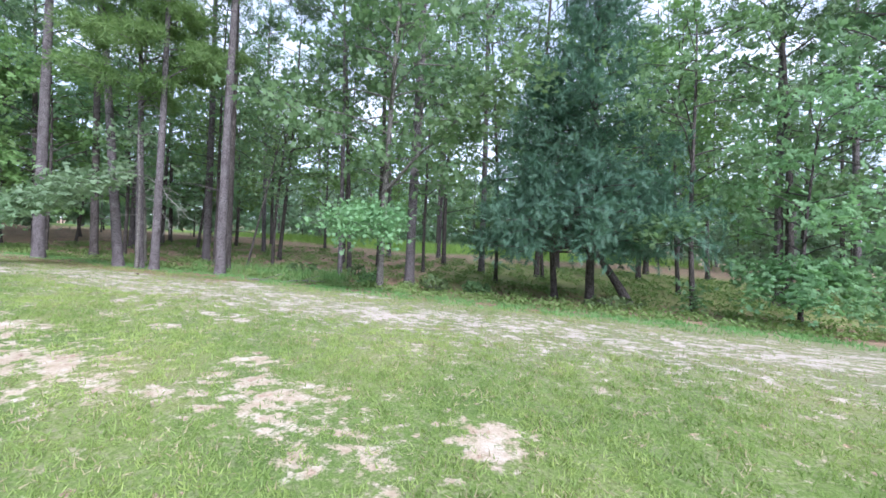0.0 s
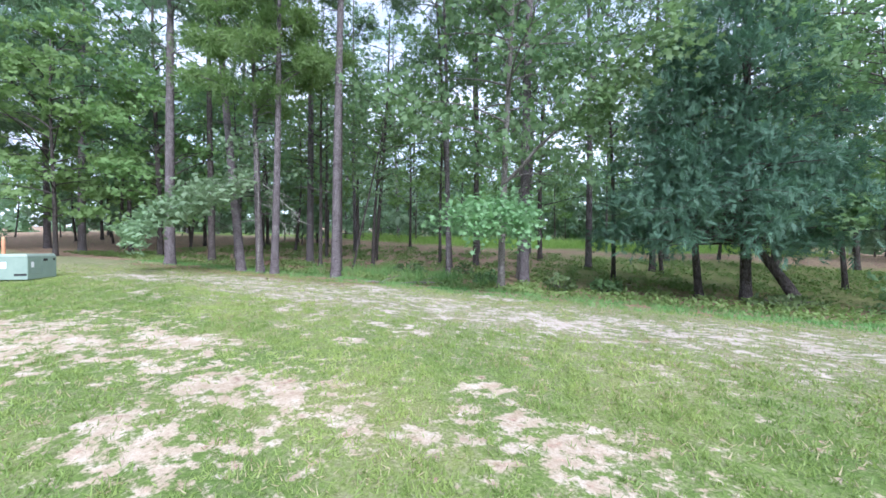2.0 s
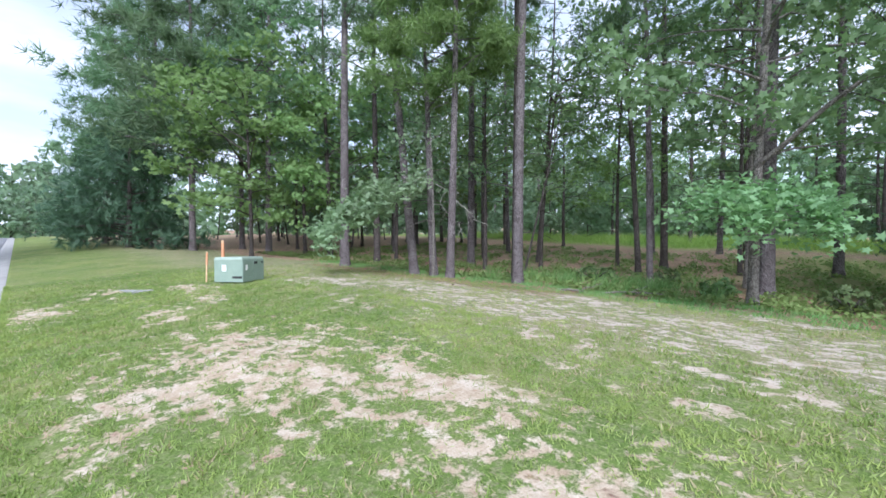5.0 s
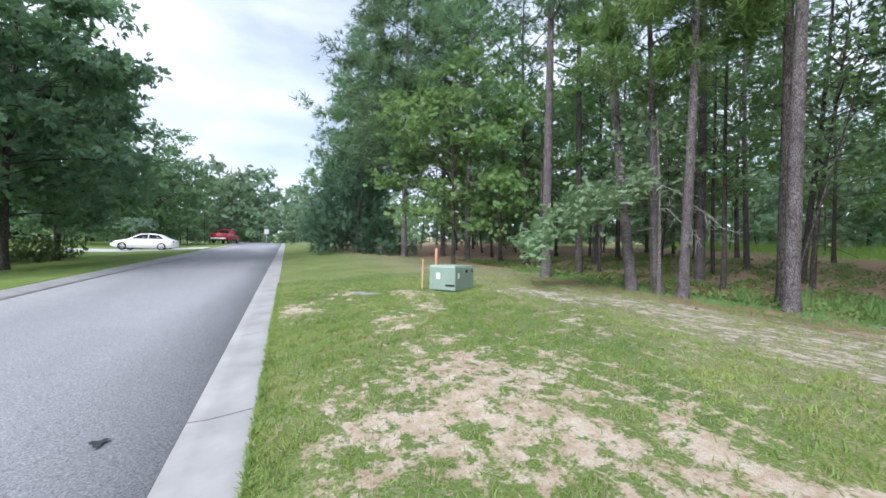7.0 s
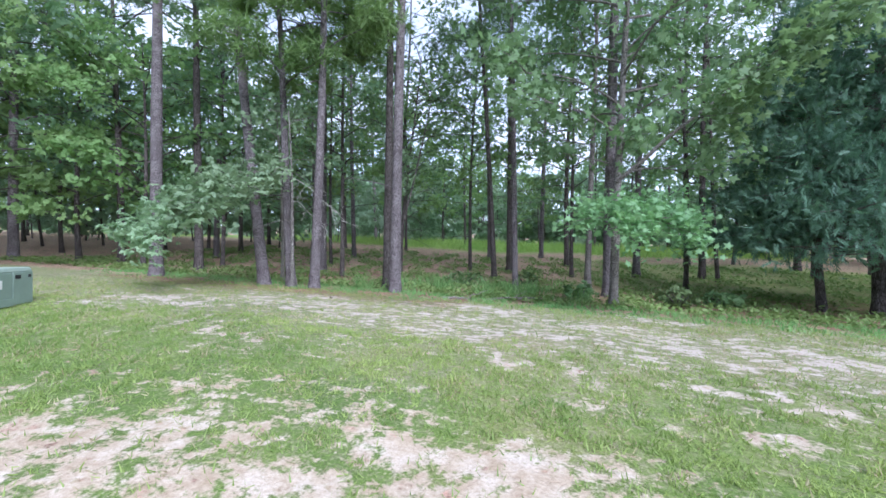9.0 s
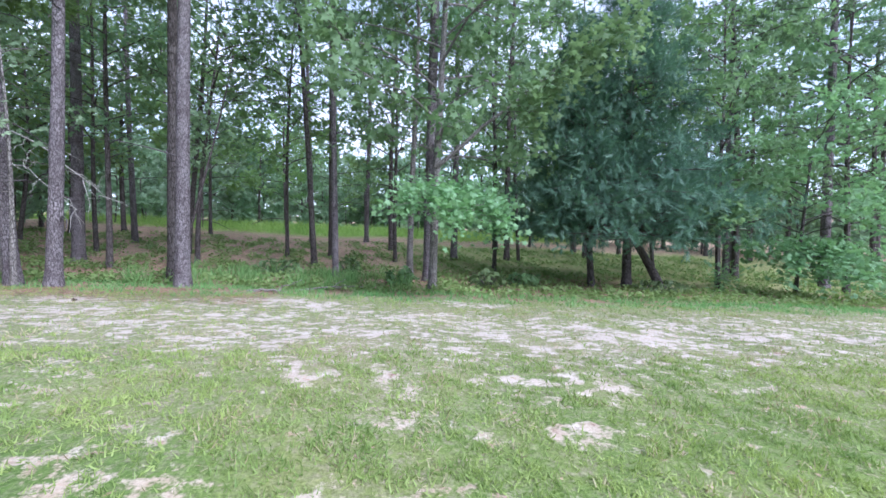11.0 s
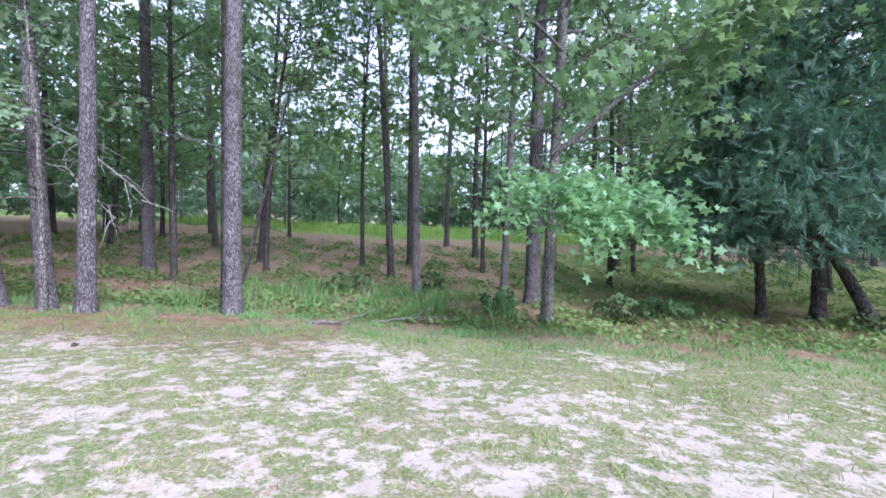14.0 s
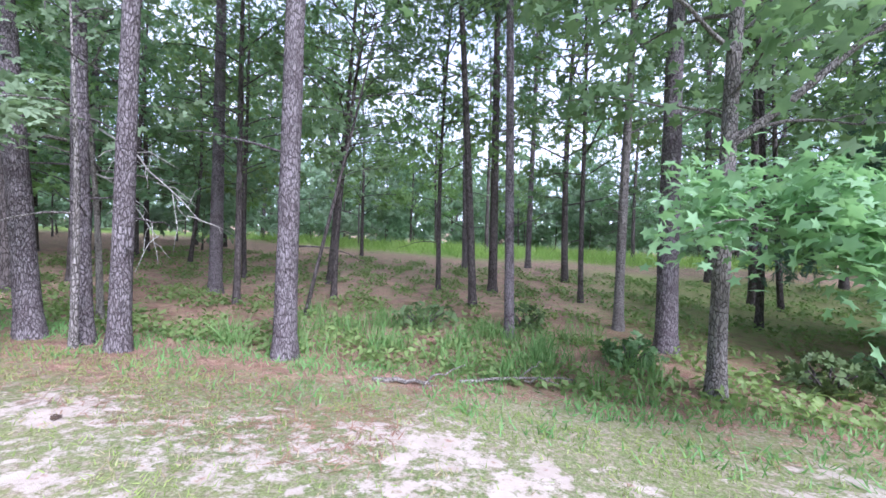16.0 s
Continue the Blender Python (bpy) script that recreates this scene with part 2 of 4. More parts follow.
def ground_material():
    """Lawn, bare sand, pine straw and meadow, by where each lies; the fine edges are broken up by noise."""
    m, n, l, b = material("lawn_sand_and_litter")
    at = n.new("ShaderNodeAttribute")
    at.attribute_name = "cover"
    sep = n.new("ShaderNodeSeparateColor")
    l.new(at.outputs["Color"], sep.inputs["Color"])
    sand_a, wood_a, mead_a = sep.outputs[0], sep.outputs[1], sep.outputs[2]
    big = noise_node(n, l, 0.6, 5, 0.6)
    mid = noise_node(n, l, 5, 6, 0.65)
    fine = noise_node(n, l, 45, 4, 0.7)
    hair = noise_node(n, l, 160, 2, 0.6)
    lawn = ramp(n, l, big, [(0.3, (0.105, 0.17, 0.043)), (0.5, (0.15, 0.215, 0.057)), (0.72, (0.24, 0.255, 0.095))])
    lawn = mix(n, l, 0.9, lawn, ramp(n, l, fine, [(0.3, (0.45, 0.5, 0.4)), (0.55, (1.0, 1.0, 1.0)), (0.75, (1.5, 1.4, 1.3))]), "MULTIPLY")
    thatch = ramp(n, l, noise_node(n, l, 17, 5, 0.75), [(0.46, (0, 0, 0)), (0.64, (1, 1, 1))])
    dry = ramp(n, l, fine, [(0.3, (0.2, 0.155, 0.11)), (0.7, (0.46, 0.39, 0.3))])
    bare = ramp(n, l, noise_node(n, l, 1.3, 4, 0.6), [(0.4, (0.3, 0.3, 0.3)), (0.65, (0.8, 0.8, 0.8))])
    bare = arith(n, l, "ADD", arith(n, l, "MULTIPLY", bare, 0.75), arith(n, l, "MULTIPLY", at.outputs["Alpha"], 0.5), True)
    thatch = arith(n, l, "ADD", thatch, arith(n, l, "MULTIPLY", at.outputs["Alpha"], 0.25), True)
    lawn = mix(n, l, arith(n, l, "MULTIPLY", thatch, bare), lawn, dry)
    sand = ramp(n, l, mid, [(0.3, (0.38, 0.295, 0.2)), (0.5, (0.48, 0.395, 0.295)), (0.7, (0.6, 0.53, 0.44))])
    sand = mix(n, l, 0.6, sand, ramp(n, l, fine, [(0.3, (0.6, 0.55, 0.5)), (0.6, (1.1, 1.1, 1.1))]), "MULTIPLY")
    sand = mix(n, l, arith(n, l, "MULTIPLY", at.outputs["Alpha"], 0.7), sand, mix(n, l, mid, (0.41, 0.35, 0.3), (0.585, 0.52, 0.46)))
    litter = ramp(n, l, fine, [(0.36, (0.14, 0.09, 0.07)), (0.52, (0.34, 0.225, 0.175)), (0.66, (0.56, 0.42, 0.34))])
    litter = mix(n, l, 0.8, litter, ramp(n, l, noise_node(n, l, 2.4, 7, 0.7), [(0.32, (0.45, 0.4, 0.38)), (0.5, (1.0, 0.92, 0.88)), (0.7, (1.45, 1.25, 1.15))]), "MULTIPLY")
    litter = mix(n, l, ramp(n, l, mid, [(0.45, (0, 0, 0)), (0.65, (0.8, 0.8, 0.8))]), litter, (0.25, 0.27, 0.12))
    mead = ramp(n, l, mid, [(0.3, (0.13, 0.225, 0.05)), (0.7, (0.25, 0.34, 0.09))])
    small = noise_node(n, l, 11, 5, 0.65)
    fleck = noise_node(n, l, 5.0, 3, 0.55, stretch=(0.75, 1.2, 1))
    edge = arith(n, l, "ADD", arith(n, l, "MULTIPLY", arith(n, l, "SUBTRACT", small, 0.5), 1.8), arith(n, l, "MULTIPLY", arith(n, l, "SUBTRACT", fine, 0.5), 0.6))
    edge = arith(n, l, "ADD", edge, arith(n, l, "MULTIPLY", arith(n, l, "SUBTRACT", fleck, 0.5), 1.7))
    sm = arith(n, l, "MULTIPLY", arith(n, l, "SUBTRACT", arith(n, l, "ADD", sand_a, edge), 0.42), 3.6, True)
    wm = arith(n, l, "MULTIPLY", arith(n, l, "SUBTRACT", arith(n, l, "ADD", wood_a, arith(n, l, "MULTIPLY", edge, 1.2)), 0.4), 4.0, True)
    c = mix(n, l, sm, lawn, sand)
    c = mix(n, l, wm, c, litter)
    c = mix(n, l, mead_a, c, mead)
    l.new(c, b.inputs["Base Color"])
    b.inputs["Roughness"].default_value = 0.95
    b.inputs["Specular IOR Level"].default_value = 0.1
    bump(n, l, b, arith(n, l, "ADD", fine, arith(n, l, "MULTIPLY", hair, 0.5)), 0.6, 0.03)
    return m


M_ROAD = asphalt()
M_GROUND = ground_material()

# ---- mesh tools ----
rng = np.random.default_rng(7)


class Geo:
    """Gathers triangles, then makes one mesh of them."""

    def __init__(self):
        self.v, self.f, self.m, self.n = [], [], [], 0

    def add(self, v, f, mat=0):
        v, f = np.asarray(v, float).reshape(-1, 3), np.asarray(f, int).reshape(-1, 3)
        self.v.append(v)
        self.f.append(f + self.n)
        self.m.append(np.full(len(f), mat))
        self.n += len(v)

    def mesh(self, name, mats, smooth=True):
        me = bpy.data.meshes.new(name)
        v, f = np.concatenate(self.v), np.concatenate(self.f)
        me.vertices.add(len(v))
        me.vertices.foreach_set("co", v.ravel())
        me.loops.add(len(f) * 3)
        me.loops.foreach_set("vertex_index", f.ravel().astype(np.int32))
        me.polygons.add(len(f))
        me.polygons.foreach_set("loop_start", np.arange(0, len(f) * 3, 3, dtype=np.int32))
        me.polygons.foreach_set("material_index", np.concatenate(self.m).astype(np.int32))
        if smooth:
            me.polygons.foreach_set("use_smooth", np.ones(len(f), bool))
        for m in mats:
            me.materials.append(m)
        me.update(calc_edges=True)
        return me


def tube(geo, pts, radii, sides=8, rough=0.0, mat=0):
    pts, radii = np.asarray(pts, float), np.asarray(radii, float)
    k = len(pts)
    d = np.gradient(pts, axis=0)
    d /= np.linalg.norm(d, axis=1)[:, None] + 1e-9
    ref = np.where(np.abs(d[:, 2:3]) > 0.9, [[1.0, 0, 0]], [[0, 0, 1.0]])
    a = np.cross(d, ref)
    a /= np.linalg.norm(a, axis=1)[:, None] + 1e-9
    b = np.cross(d, a)
    th = np.linspace(0, 2 * np.pi, sides, endpoint=False)
    r = radii[:, None] * (1 + rough * rng.normal(size=(k, sides)))
    v = pts[:, None] + r[..., None] * (np.cos(th)[None, :, None] * a[:, None] + np.sin(th)[None, :, None] * b[:, None])
    i = np.arange(k - 1)[:, None] * sides
    j = np.arange(sides)[None]
    j2 = (j + 1) % sides
    q = np.stack([i + j, i + j2, i + sides + j2, i + sides + j], -1).reshape(-1, 4)
    f = np.concatenate([q[:, [0, 1, 2]], q[:, [0, 2, 3]]])
    top = np.array([[(k - 1) * sides, (k - 1) * sides + t, (k - 1) * sides + t + 1] for t in range(1, sides - 1)])
    geo.add(v.reshape(-1, 3), np.concatenate([f, top]), mat)


def scatter(geo, shape, pos, size, tilt=0.6, mat=0, heading=None):
    """Copies a small leaf shape to all the places, each turned its own way."""
    tv, tf = np.asarray(shape[0], float), np.asarray(shape[1], int)
    n = len(pos)
    if n == 0:
        return
    yaw = rng.uniform(0, 2 * np.pi, n) if heading is None else heading + rng.normal(0, 0.35, n)
    p, q = rng.normal(0, tilt, n), rng.normal(0, tilt, n)
    cy, sy, cp, sp, cq, sq = np.cos(yaw), np.sin(yaw), np.cos(p), np.sin(p), np.cos(q), np.sin(q)
    x = np.stack([cy * cp, sy * cp, -sp], -1)
    y = np.stack([cy * sp * sq - sy * cq, sy * sp * sq + cy * cq, cp * sq], -1)
    z = np.cross(x, y)
    s = np.broadcast_to(np.asarray(size, float), (n,)) * rng.uniform(0.7, 1.3, n)
    v = pos[:, None] + s[:, None, None] * (tv[None, :, 0:1] * x[:, None] + tv[None, :, 1:2] * y[:, None] + tv[None, :, 2:3] * z[:, None])
    f = tf[None] + (np.arange(n) * len(tv))[:, None, None]
    geo.add(v.reshape(-1, 3), f.reshape(-1, 3), mat)


LEAF = ([(0, 0, 0), (0.5, 0.27, 0.06), (1, 0, -0.1), (0.5, -0.27, 0.06)], [(0, 2, 1), (0, 3, 2)])


def star_leaf():
    v = [(0.3, 0, 0)]
    for k in range(10):
        a = math.pi * 2 * k / 10
        r = 0.6 if k % 2 == 0 else 0.27
        v.append((0.3 + r * math.cos(a), r * math.sin(a), -0.12 * r))
    return v, [(0, k + 1, (k + 1) % 10 + 1) for k in range(10)]


def twig_of_leaves(k=5):
    v, f = [], []
    for i in range(k):
        a = (i - (k - 1) / 2) * 0.75
        b = 0.25 * i / k
        o = len(v)
        ca, sa = math.cos(a), math.sin(a)
        for lx, ly, lz in LEAF[0]:
            lx, ly = lx * 0.62, ly * 0.62
            v.append((b + lx * ca - ly * sa, lx * sa + ly * ca, lz * 0.7 + 0.07 * (i % 2)))
        f += [(o + t[0], o + t[1], o + t[2]) for t in LEAF[1]]
    return v, f


def tuft(k, spread, width):
    v, f = [], []
    for i in range(k):
        a = 2 * math.pi * i / k + 0.3 * (i % 3)
        s = spread * (0.45 + 0.55 * ((i * 7) % 5) / 4)
        d = Vector((1, s * math.cos(a), s * math.sin(a))).normalized()
        n = Vector((0, -math.sin(a), math.cos(a))) * width
        o = len(v)
        v += [tuple(n), tuple(-n), tuple(d)]
        f.append((o, o + 1, o + 2))
    return v, f


def frond():
    v, f = [], []
    for i in range(9):
        side = (-1, 1, 0)[i % 3]
        b = 0.08 * i
        o = len(v)
        tip = (b + 0.38, side * 0.26, 0.07 * (i % 2) - 0.03)
        v += [(b, 0.03 + side * 0.02, 0), (b + 0.06, -0.05 + side * 0.02, 0.02), tip]
        f.append((o, o + 1, o + 2))
    return v, f


STAR, TWIG5, TUFT, FROND = star_leaf(), twig_of_leaves(), tuft(9, 1.3, 0.042), frond()
TWIG3 = twig_of_leaves(3)
BLADE = ([(-0.09, 0, 0), (0.09, 0, 0), (0.06, 0.32, 1)], [(0, 1, 2)])
WIDE_BLADE = ([(-0.016, 0, 0), (0.016, 0, 0), (0.012, 0.12, 0.6), (-0.012, 0.12, 0.6), (0, 0.42, 0.95)], [(0, 1, 2), (0, 2, 3), (3, 2, 4)])


def box(geo, x0, x1, y0, y1, z0, z1, mat=0, taper=0.0):
    t = taper
    v = [(x0, y0, z0), (x1, y0, z0), (x1, y1, z0), (x0, y1, z0), (x0 + t, y0 + t, z1), (x1 - t, y0 + t, z1), (x1 - t, y1 - t, z1), (x0 + t, y1 - t, z1)]
    q = [(0, 3, 2, 1), (4, 5, 6, 7), (0, 1, 5, 4), (1, 2, 6, 5), (2, 3, 7, 6), (3, 0, 4, 7)]
    geo.add(v, [t for a, b, c, d in q for t in ((a, b, c), (a, c, d))], mat)


def bevelled(name, dims, mats, bev=0.01, segs=2, at=(0, 0, 0), taper=0.0):
    """A box with rounded edges; at is the centre of its base."""
    bm = bmesh.new()
    bmesh.ops.create_cube(bm, size=1)
    for v in bm.verts:
        k = 1 - taper if v.co.z > 0 else 1
        v.co = Vector((v.co.x * dims[0] * k + at[0], v.co.y * dims[1] * k + at[1], (v.co.z + 0.5) * dims[2] + at[2]))
    bmesh.ops.bevel(bm, geom=list(bm.edges), offset=bev, segments=segs, affect="EDGES", profile=0.6)
    me = bpy.data.meshes.new(name)
    bm.to_mesh(me)
    bm.free()
    for m in mats:
        me.materials.append(m)
    return me


def child(parent, name, me, label=""):
    ob = new(name, me)
    ob.parent = parent
    if name in ("limbs", "leaves", "bough", "stems", "scales", "wood"):
        ob["kind"] = "stuff"
    return tagged(ob, label) if label else ob


# ---- lie of the land ----
HY = [-400, -150, -40, -12, -9, -5.75, -5.61, -5.55, 0.44, 0.5, 1.2, 2.7, 3.5, 5.5, 7, 10, 12, 14, 16, 18, 28, 40, 60, 150, 400]
HZ = [14, 0.2, -0.4, -0.6, -0.4, -0.16, -0.17, -0.34, -0.34, -0.18, -0.08, 0.07, 0.13, 0.22, 0.2, 0.1, 0.02, 0.03, 0.06, 0.2, 0.75, 1.3, 1.5, 1.7, 14]


def drift(x, y):
    """The road runs a little askew to the walk."""
    return -0.028 * (np.clip(x, -70, 30) + 9) * np.clip((9 - np.asarray(y, float)) / 5, 0, 1)


def wave(x, y, s, seed):
    """Smooth noise, about -1 to 1."""
    r = np.random.default_rng(seed)
    out = np.zeros(np.broadcast(x, y).shape)
    for k in range(14):
        a, f, p = r.uniform(0, 2 * np.pi), r.uniform(0.5, 1.9) / s, r.uniform(0, 2 * np.pi)
        out = out + np.sin((x * np.cos(a) + y * np.sin(a)) * f * 2 * np.pi + p)
    return out / 3.7


def land(x, yy):
    """Height at the distance yy across from the road's line."""
    soft = np.clip((yy - 0.6) / 1.5, 0, 1)
    return -0.045 * np.clip(x, -75, 40) + 14 * np.clip((np.abs(x + 10) - 150) / 250, 0, 1) + np.interp(yy, HY, HZ) + soft * (0.015 * wave(x, yy, 2.2, 3) + 0.05 * wave(x, yy, 14, 4) * np.clip((yy - 12) / 10, 0, 1))


def height(x, y):
    return float(land(x, y - drift(x, y)))


# bare sand: centre, half lengths, strength
SANDS = [(-8.9, 2.1, 1.5, 1.3, 0.8), (-9.9, 2.9, 1.0, 0.6, 0.75), (-7.1, 3.3, 1.5, 0.5, 0.85), (-8.0, 2.5, 1.2, 0.8, 0.75), (-5.2, 4.3, 0.5, 0.25, 0.7), (-4.8, 5.0, 0.5, 0.2, 0.7), (-11, 2.8, 0.6, 0.3, 0.7), (-12.2, 2.7, 0.9, 0.35, 0.5),
         (-14.6, 1.2, 1.0, 0.45, 0.9), (-14.9, 3.7, 1.3, 0.5, 0.75), (-14.0, 5.7, 1.3, 0.4, 0.7), (-13.2, 3.4, 0.9, 0.4, 0.7), (-15.8, 2.3, 1.6, 0.5, 0.55), (-3.3, 3.7, 0.4, 0.25, 0.95), (-2.4, 2.7, 0.6, 0.25, 0.7), (-5.6, 2.6, 2.6, 1.3, 0.62), (-9.0, 2.6, 2.3, 1.6, 0.78), (-2.4, 3.0, 1.8, 0.7, 0.6), (-12.5, 2.6, 1.6, 0.7, 0.5), (-3.4, 2.8, 0.7, 0.3, 0.6), (-0.5, 2.95, 0.4, 0.4, 0.9),
         (-1.2, 2.4, 0.7, 0.35, 0.7), (-4.8, 2.8, 1.2, 0.6, 0.75), (-5.3, 1.9, 1.0, 0.7, 0.8), (-13.8, 6.6, 1.8, 0.6, 0.75), (-8.6, 9.2, 1.9, 1.0, 0.72), (-5.5, 9.9, 1.3, 0.6, 0.6), (-12.0, 9.0, 1.2, 0.6, 0.62)]


def sand_at(x, y):
    out = np.zeros(np.broadcast(x, y).shape)
    for cx, cy, rx, ry, k in SANDS:
        out = np.maximum(out, k * np.exp(-(((x - cx) / rx) ** 2 + ((y - cy) / ry) ** 2)))
    mid = 7.6 + 0.35 * np.sin(x * 0.35)
    band = np.exp(-np.abs((y - mid) / np.where(x > -8.5, 2.1, 1.7)) ** 3) * np.clip((x + 17) / 4, 0, 1) * 0.5
    out = np.maximum(out * 0.85, band)
    out = np.maximum(out, 0.26 * np.exp(-((y - 7.0) / 3.3) ** 4) * (x > -13))
    live = np.clip(out * 4, 0, 1)
    out = out + live * (0.17 * wave(x, y, 0.24, 11) + 0.13 * wave(x + 0.4 * y, y, 0.8, 13)) + 0.1 * wave(x, y, 1.6, 12)
    return np.clip(out, 0, 1) * (np.asarray(y) > 0.75)


def wood_at(x, y):
    edge = 10.5 + 0.4 * np.sin(x * 0.5) - np.clip((-7 - x) * 0.22, 0, 1.2)
    return np.clip((y - edge) / 1.0 + 0.25 * wave(x, y, 1.6, 21), 0, 1)


def meadow_at(x, y):
    return np.clip((y - 34 - 3 * np.sin(x * 0.13)) / 4, 0, 1) * np.clip((75 - y) / 10, 0, 1) * np.clip((12 - x) / 6, 0, 1)


def spaced(a, b, step, out_a, out_b, grow=1.18):
    mid = list(np.arange(a, b + 1e-6, step))
    lo, hi, s = [], [], step
    p = a
    while p > out_a:
        s *= grow
        p -= s
        lo.append(p)
    s, p = step, b
    while p < out_b:
        s *= grow
        p += s
        hi.append(p)
    return np.array(lo[::-1] + mid + hi)


def build_ground():
    xs = spaced(-19, 3, 0.13, -900, 700)
    yf = spaced(0.62, 12, 0.13, 0.6, 900)
    yb = np.array([-900, -600, -400, -250, -160, -110, -80, -60, -45, -36, -30, -25, -21, -18, -15.5, -13.5, -12, -10.8, -9.8, -9, -8.2, -7.5, -6.8, -6.2, -5.9, -5.75, -5.61, -5.55, -2.3, 0.44, 0.5])
    yy = np.concatenate([yb, yf[yf > 0.55]])
    X, YY = np.meshgrid(xs, yy)
    Y = YY + drift(X, YY)
    Z = land(X, YY)
    nx = len(xs)
    i, j = np.meshgrid(np.arange(len(yy) - 1), np.arange(nx - 1), indexing="ij")
    a = (i * nx + j).ravel()
    g = Geo()
    g.add(np.stack([X, Y, Z], -1), np.concatenate([np.stack([a, a + 1, a + nx + 1], -1), np.stack([a, a + nx + 1, a + nx], -1)]))
    me = g.mesh("ground", [M_GROUND])
    col = me.attributes.new("cover", "FLOAT_COLOR", "POINT")
    c = np.stack([sand_at(X, Y), wood_at(X, Y) * (Y > 6), np.maximum(np.maximum(meadow_at(X, Y), 0.5 * (Y < -4.0)), 0.55 * np.clip((X + 7.5) / 3, 0, 1) * np.clip((Y - 13.5) / 2.5, 0, 1) * np.clip((31 - Y) / 3, 0, 1)), np.clip((Y - 3.8) / 2.2, 0, 1)], -1)
    col.data.foreach_set("color", c.astype(np.float32).ravel())
    tagged(new("ground", me), "patchy mown lawn with bare sand running into pine straw woods", "ground", kind="structure")


build_ground()


def strip(geo, x0, x1, ys, zs, step, mat=0):
    """A ribbon along the road: ys and zs are its cross-section."""
    xs = np.linspace(x0, x1, max(2, int(abs(x1 - x0) / step) + 1))
    ys, zs = np.array(ys), np.array(zs)
    X = np.repeat(xs[:, None], len(ys), 1)
    Y = ys[None] + drift(X, np.zeros_like(X))
    Z = -0.045 * np.clip(X, -75, 40) + zs[None]
    k = len(ys)
    i, j = np.meshgrid(np.arange(len(xs) - 1), np.arange(k - 1), indexing="ij")
    a = (i * k + j).ravel()
    geo.add(np.stack([X, Y, Z], -1), np.concatenate([np.stack([a, a + k, a + k + 1], -1), np.stack([a, a + k + 1, a + 1], -1)]), mat)


def build_road():
    g = Geo()
    strip(g, -95, 60, [-5.07, -5.05, -3.7, -2.5, -1.3, -0.06, -0.04], [-0.3, -0.245, -0.21, -0.195, -0.21, -0.245, -0.3], 1.0)
    tagged(new("road", g.mesh("road", [M_ROAD], False)), "worn light grey asphalt residential road", "road", kind="structure")
    for name, ys, zs in (("kerb_near", [-0.04, -0.038, 0.12, 0.36, 0.5, 0.53, 0.53], [-0.33, -0.238, -0.232, -0.195, -0.172, -0.18, -0.33]),
                         ("kerb_far", [-5.64, -5.64, -5.61, -5.47, -5.23, -5.052, -5.05], [-0.33, -0.17, -0.162, -0.185, -0.222, -0.238, -0.33])):
        root = tagged(new(name, None), "pale concrete rolled gutter with open joints", "kerb", kind="structure")
        x, k = 6.0, 0
        while x > -78:
            g = Geo()
            nxt = x - 3.2
            strip(g, nxt + 0.012, x, ys, zs, 0.8)
            child(root, "slab", g.mesh("slab", [M_CONCRETE], False))
            x = nxt
    # dark tar mark and a stray leaf on the road
    g = Geo()
    th = np.linspace(0, 2 * np.pi, 15)[:-1]
    r = 0.05 + 0.025 * np.sin(th * 3 + 1)
    base = np.stack([-9.75 + r * np.cos(th) * 1.3, -0.55 + r * np.sin(th), np.zeros(14)], -1)
    base[:, 2] = [-0.045 * p[0] - 0.2145 + 0.004 for p in base]
    ctr = base.mean(0)
    g.add(np.vstack([ctr, base]), [(0, k + 1, (k + 1) % 14 + 1) for k in range(14)])
    tagged(new("tar_stain", g.mesh("tar_stain", [M_TAR])), "small dark tar stain on the asphalt", "stain", kind="structure")


build_road()

# ---- trees ----
def bow(p0, p1, k, sag=0.0, wob=0.0):
    t = np.linspace(0, 1, k)[:, None]
    p = np.asarray(p0, float) * (1 - t) + np.asarray(p1, float) * t
    p[:, 2] += sag * 4 * (t * (1 - t))[:, 0]
    if wob:
        w = np.cumsum(rng.normal(0, wob, (k, 3)), 0)
        w -= t * w[-1]
        p += w
    return p


def trunk_spine(h, lean, bend, k):
    t = np.linspace(0, 1, k)
    a, b = rng.uniform(0, 6.28, 2)
    x = lean[0] * t + bend * (np.sin(t * 4 + a) - np.sin(a) * (1 - t))
    y = lean[1] * t + bend * (np.sin(t * 3.3 + b) - np.sin(b) * (1 - t))
    return np.stack([x - x[0], y - y[0], t * h - 0.12], -1)


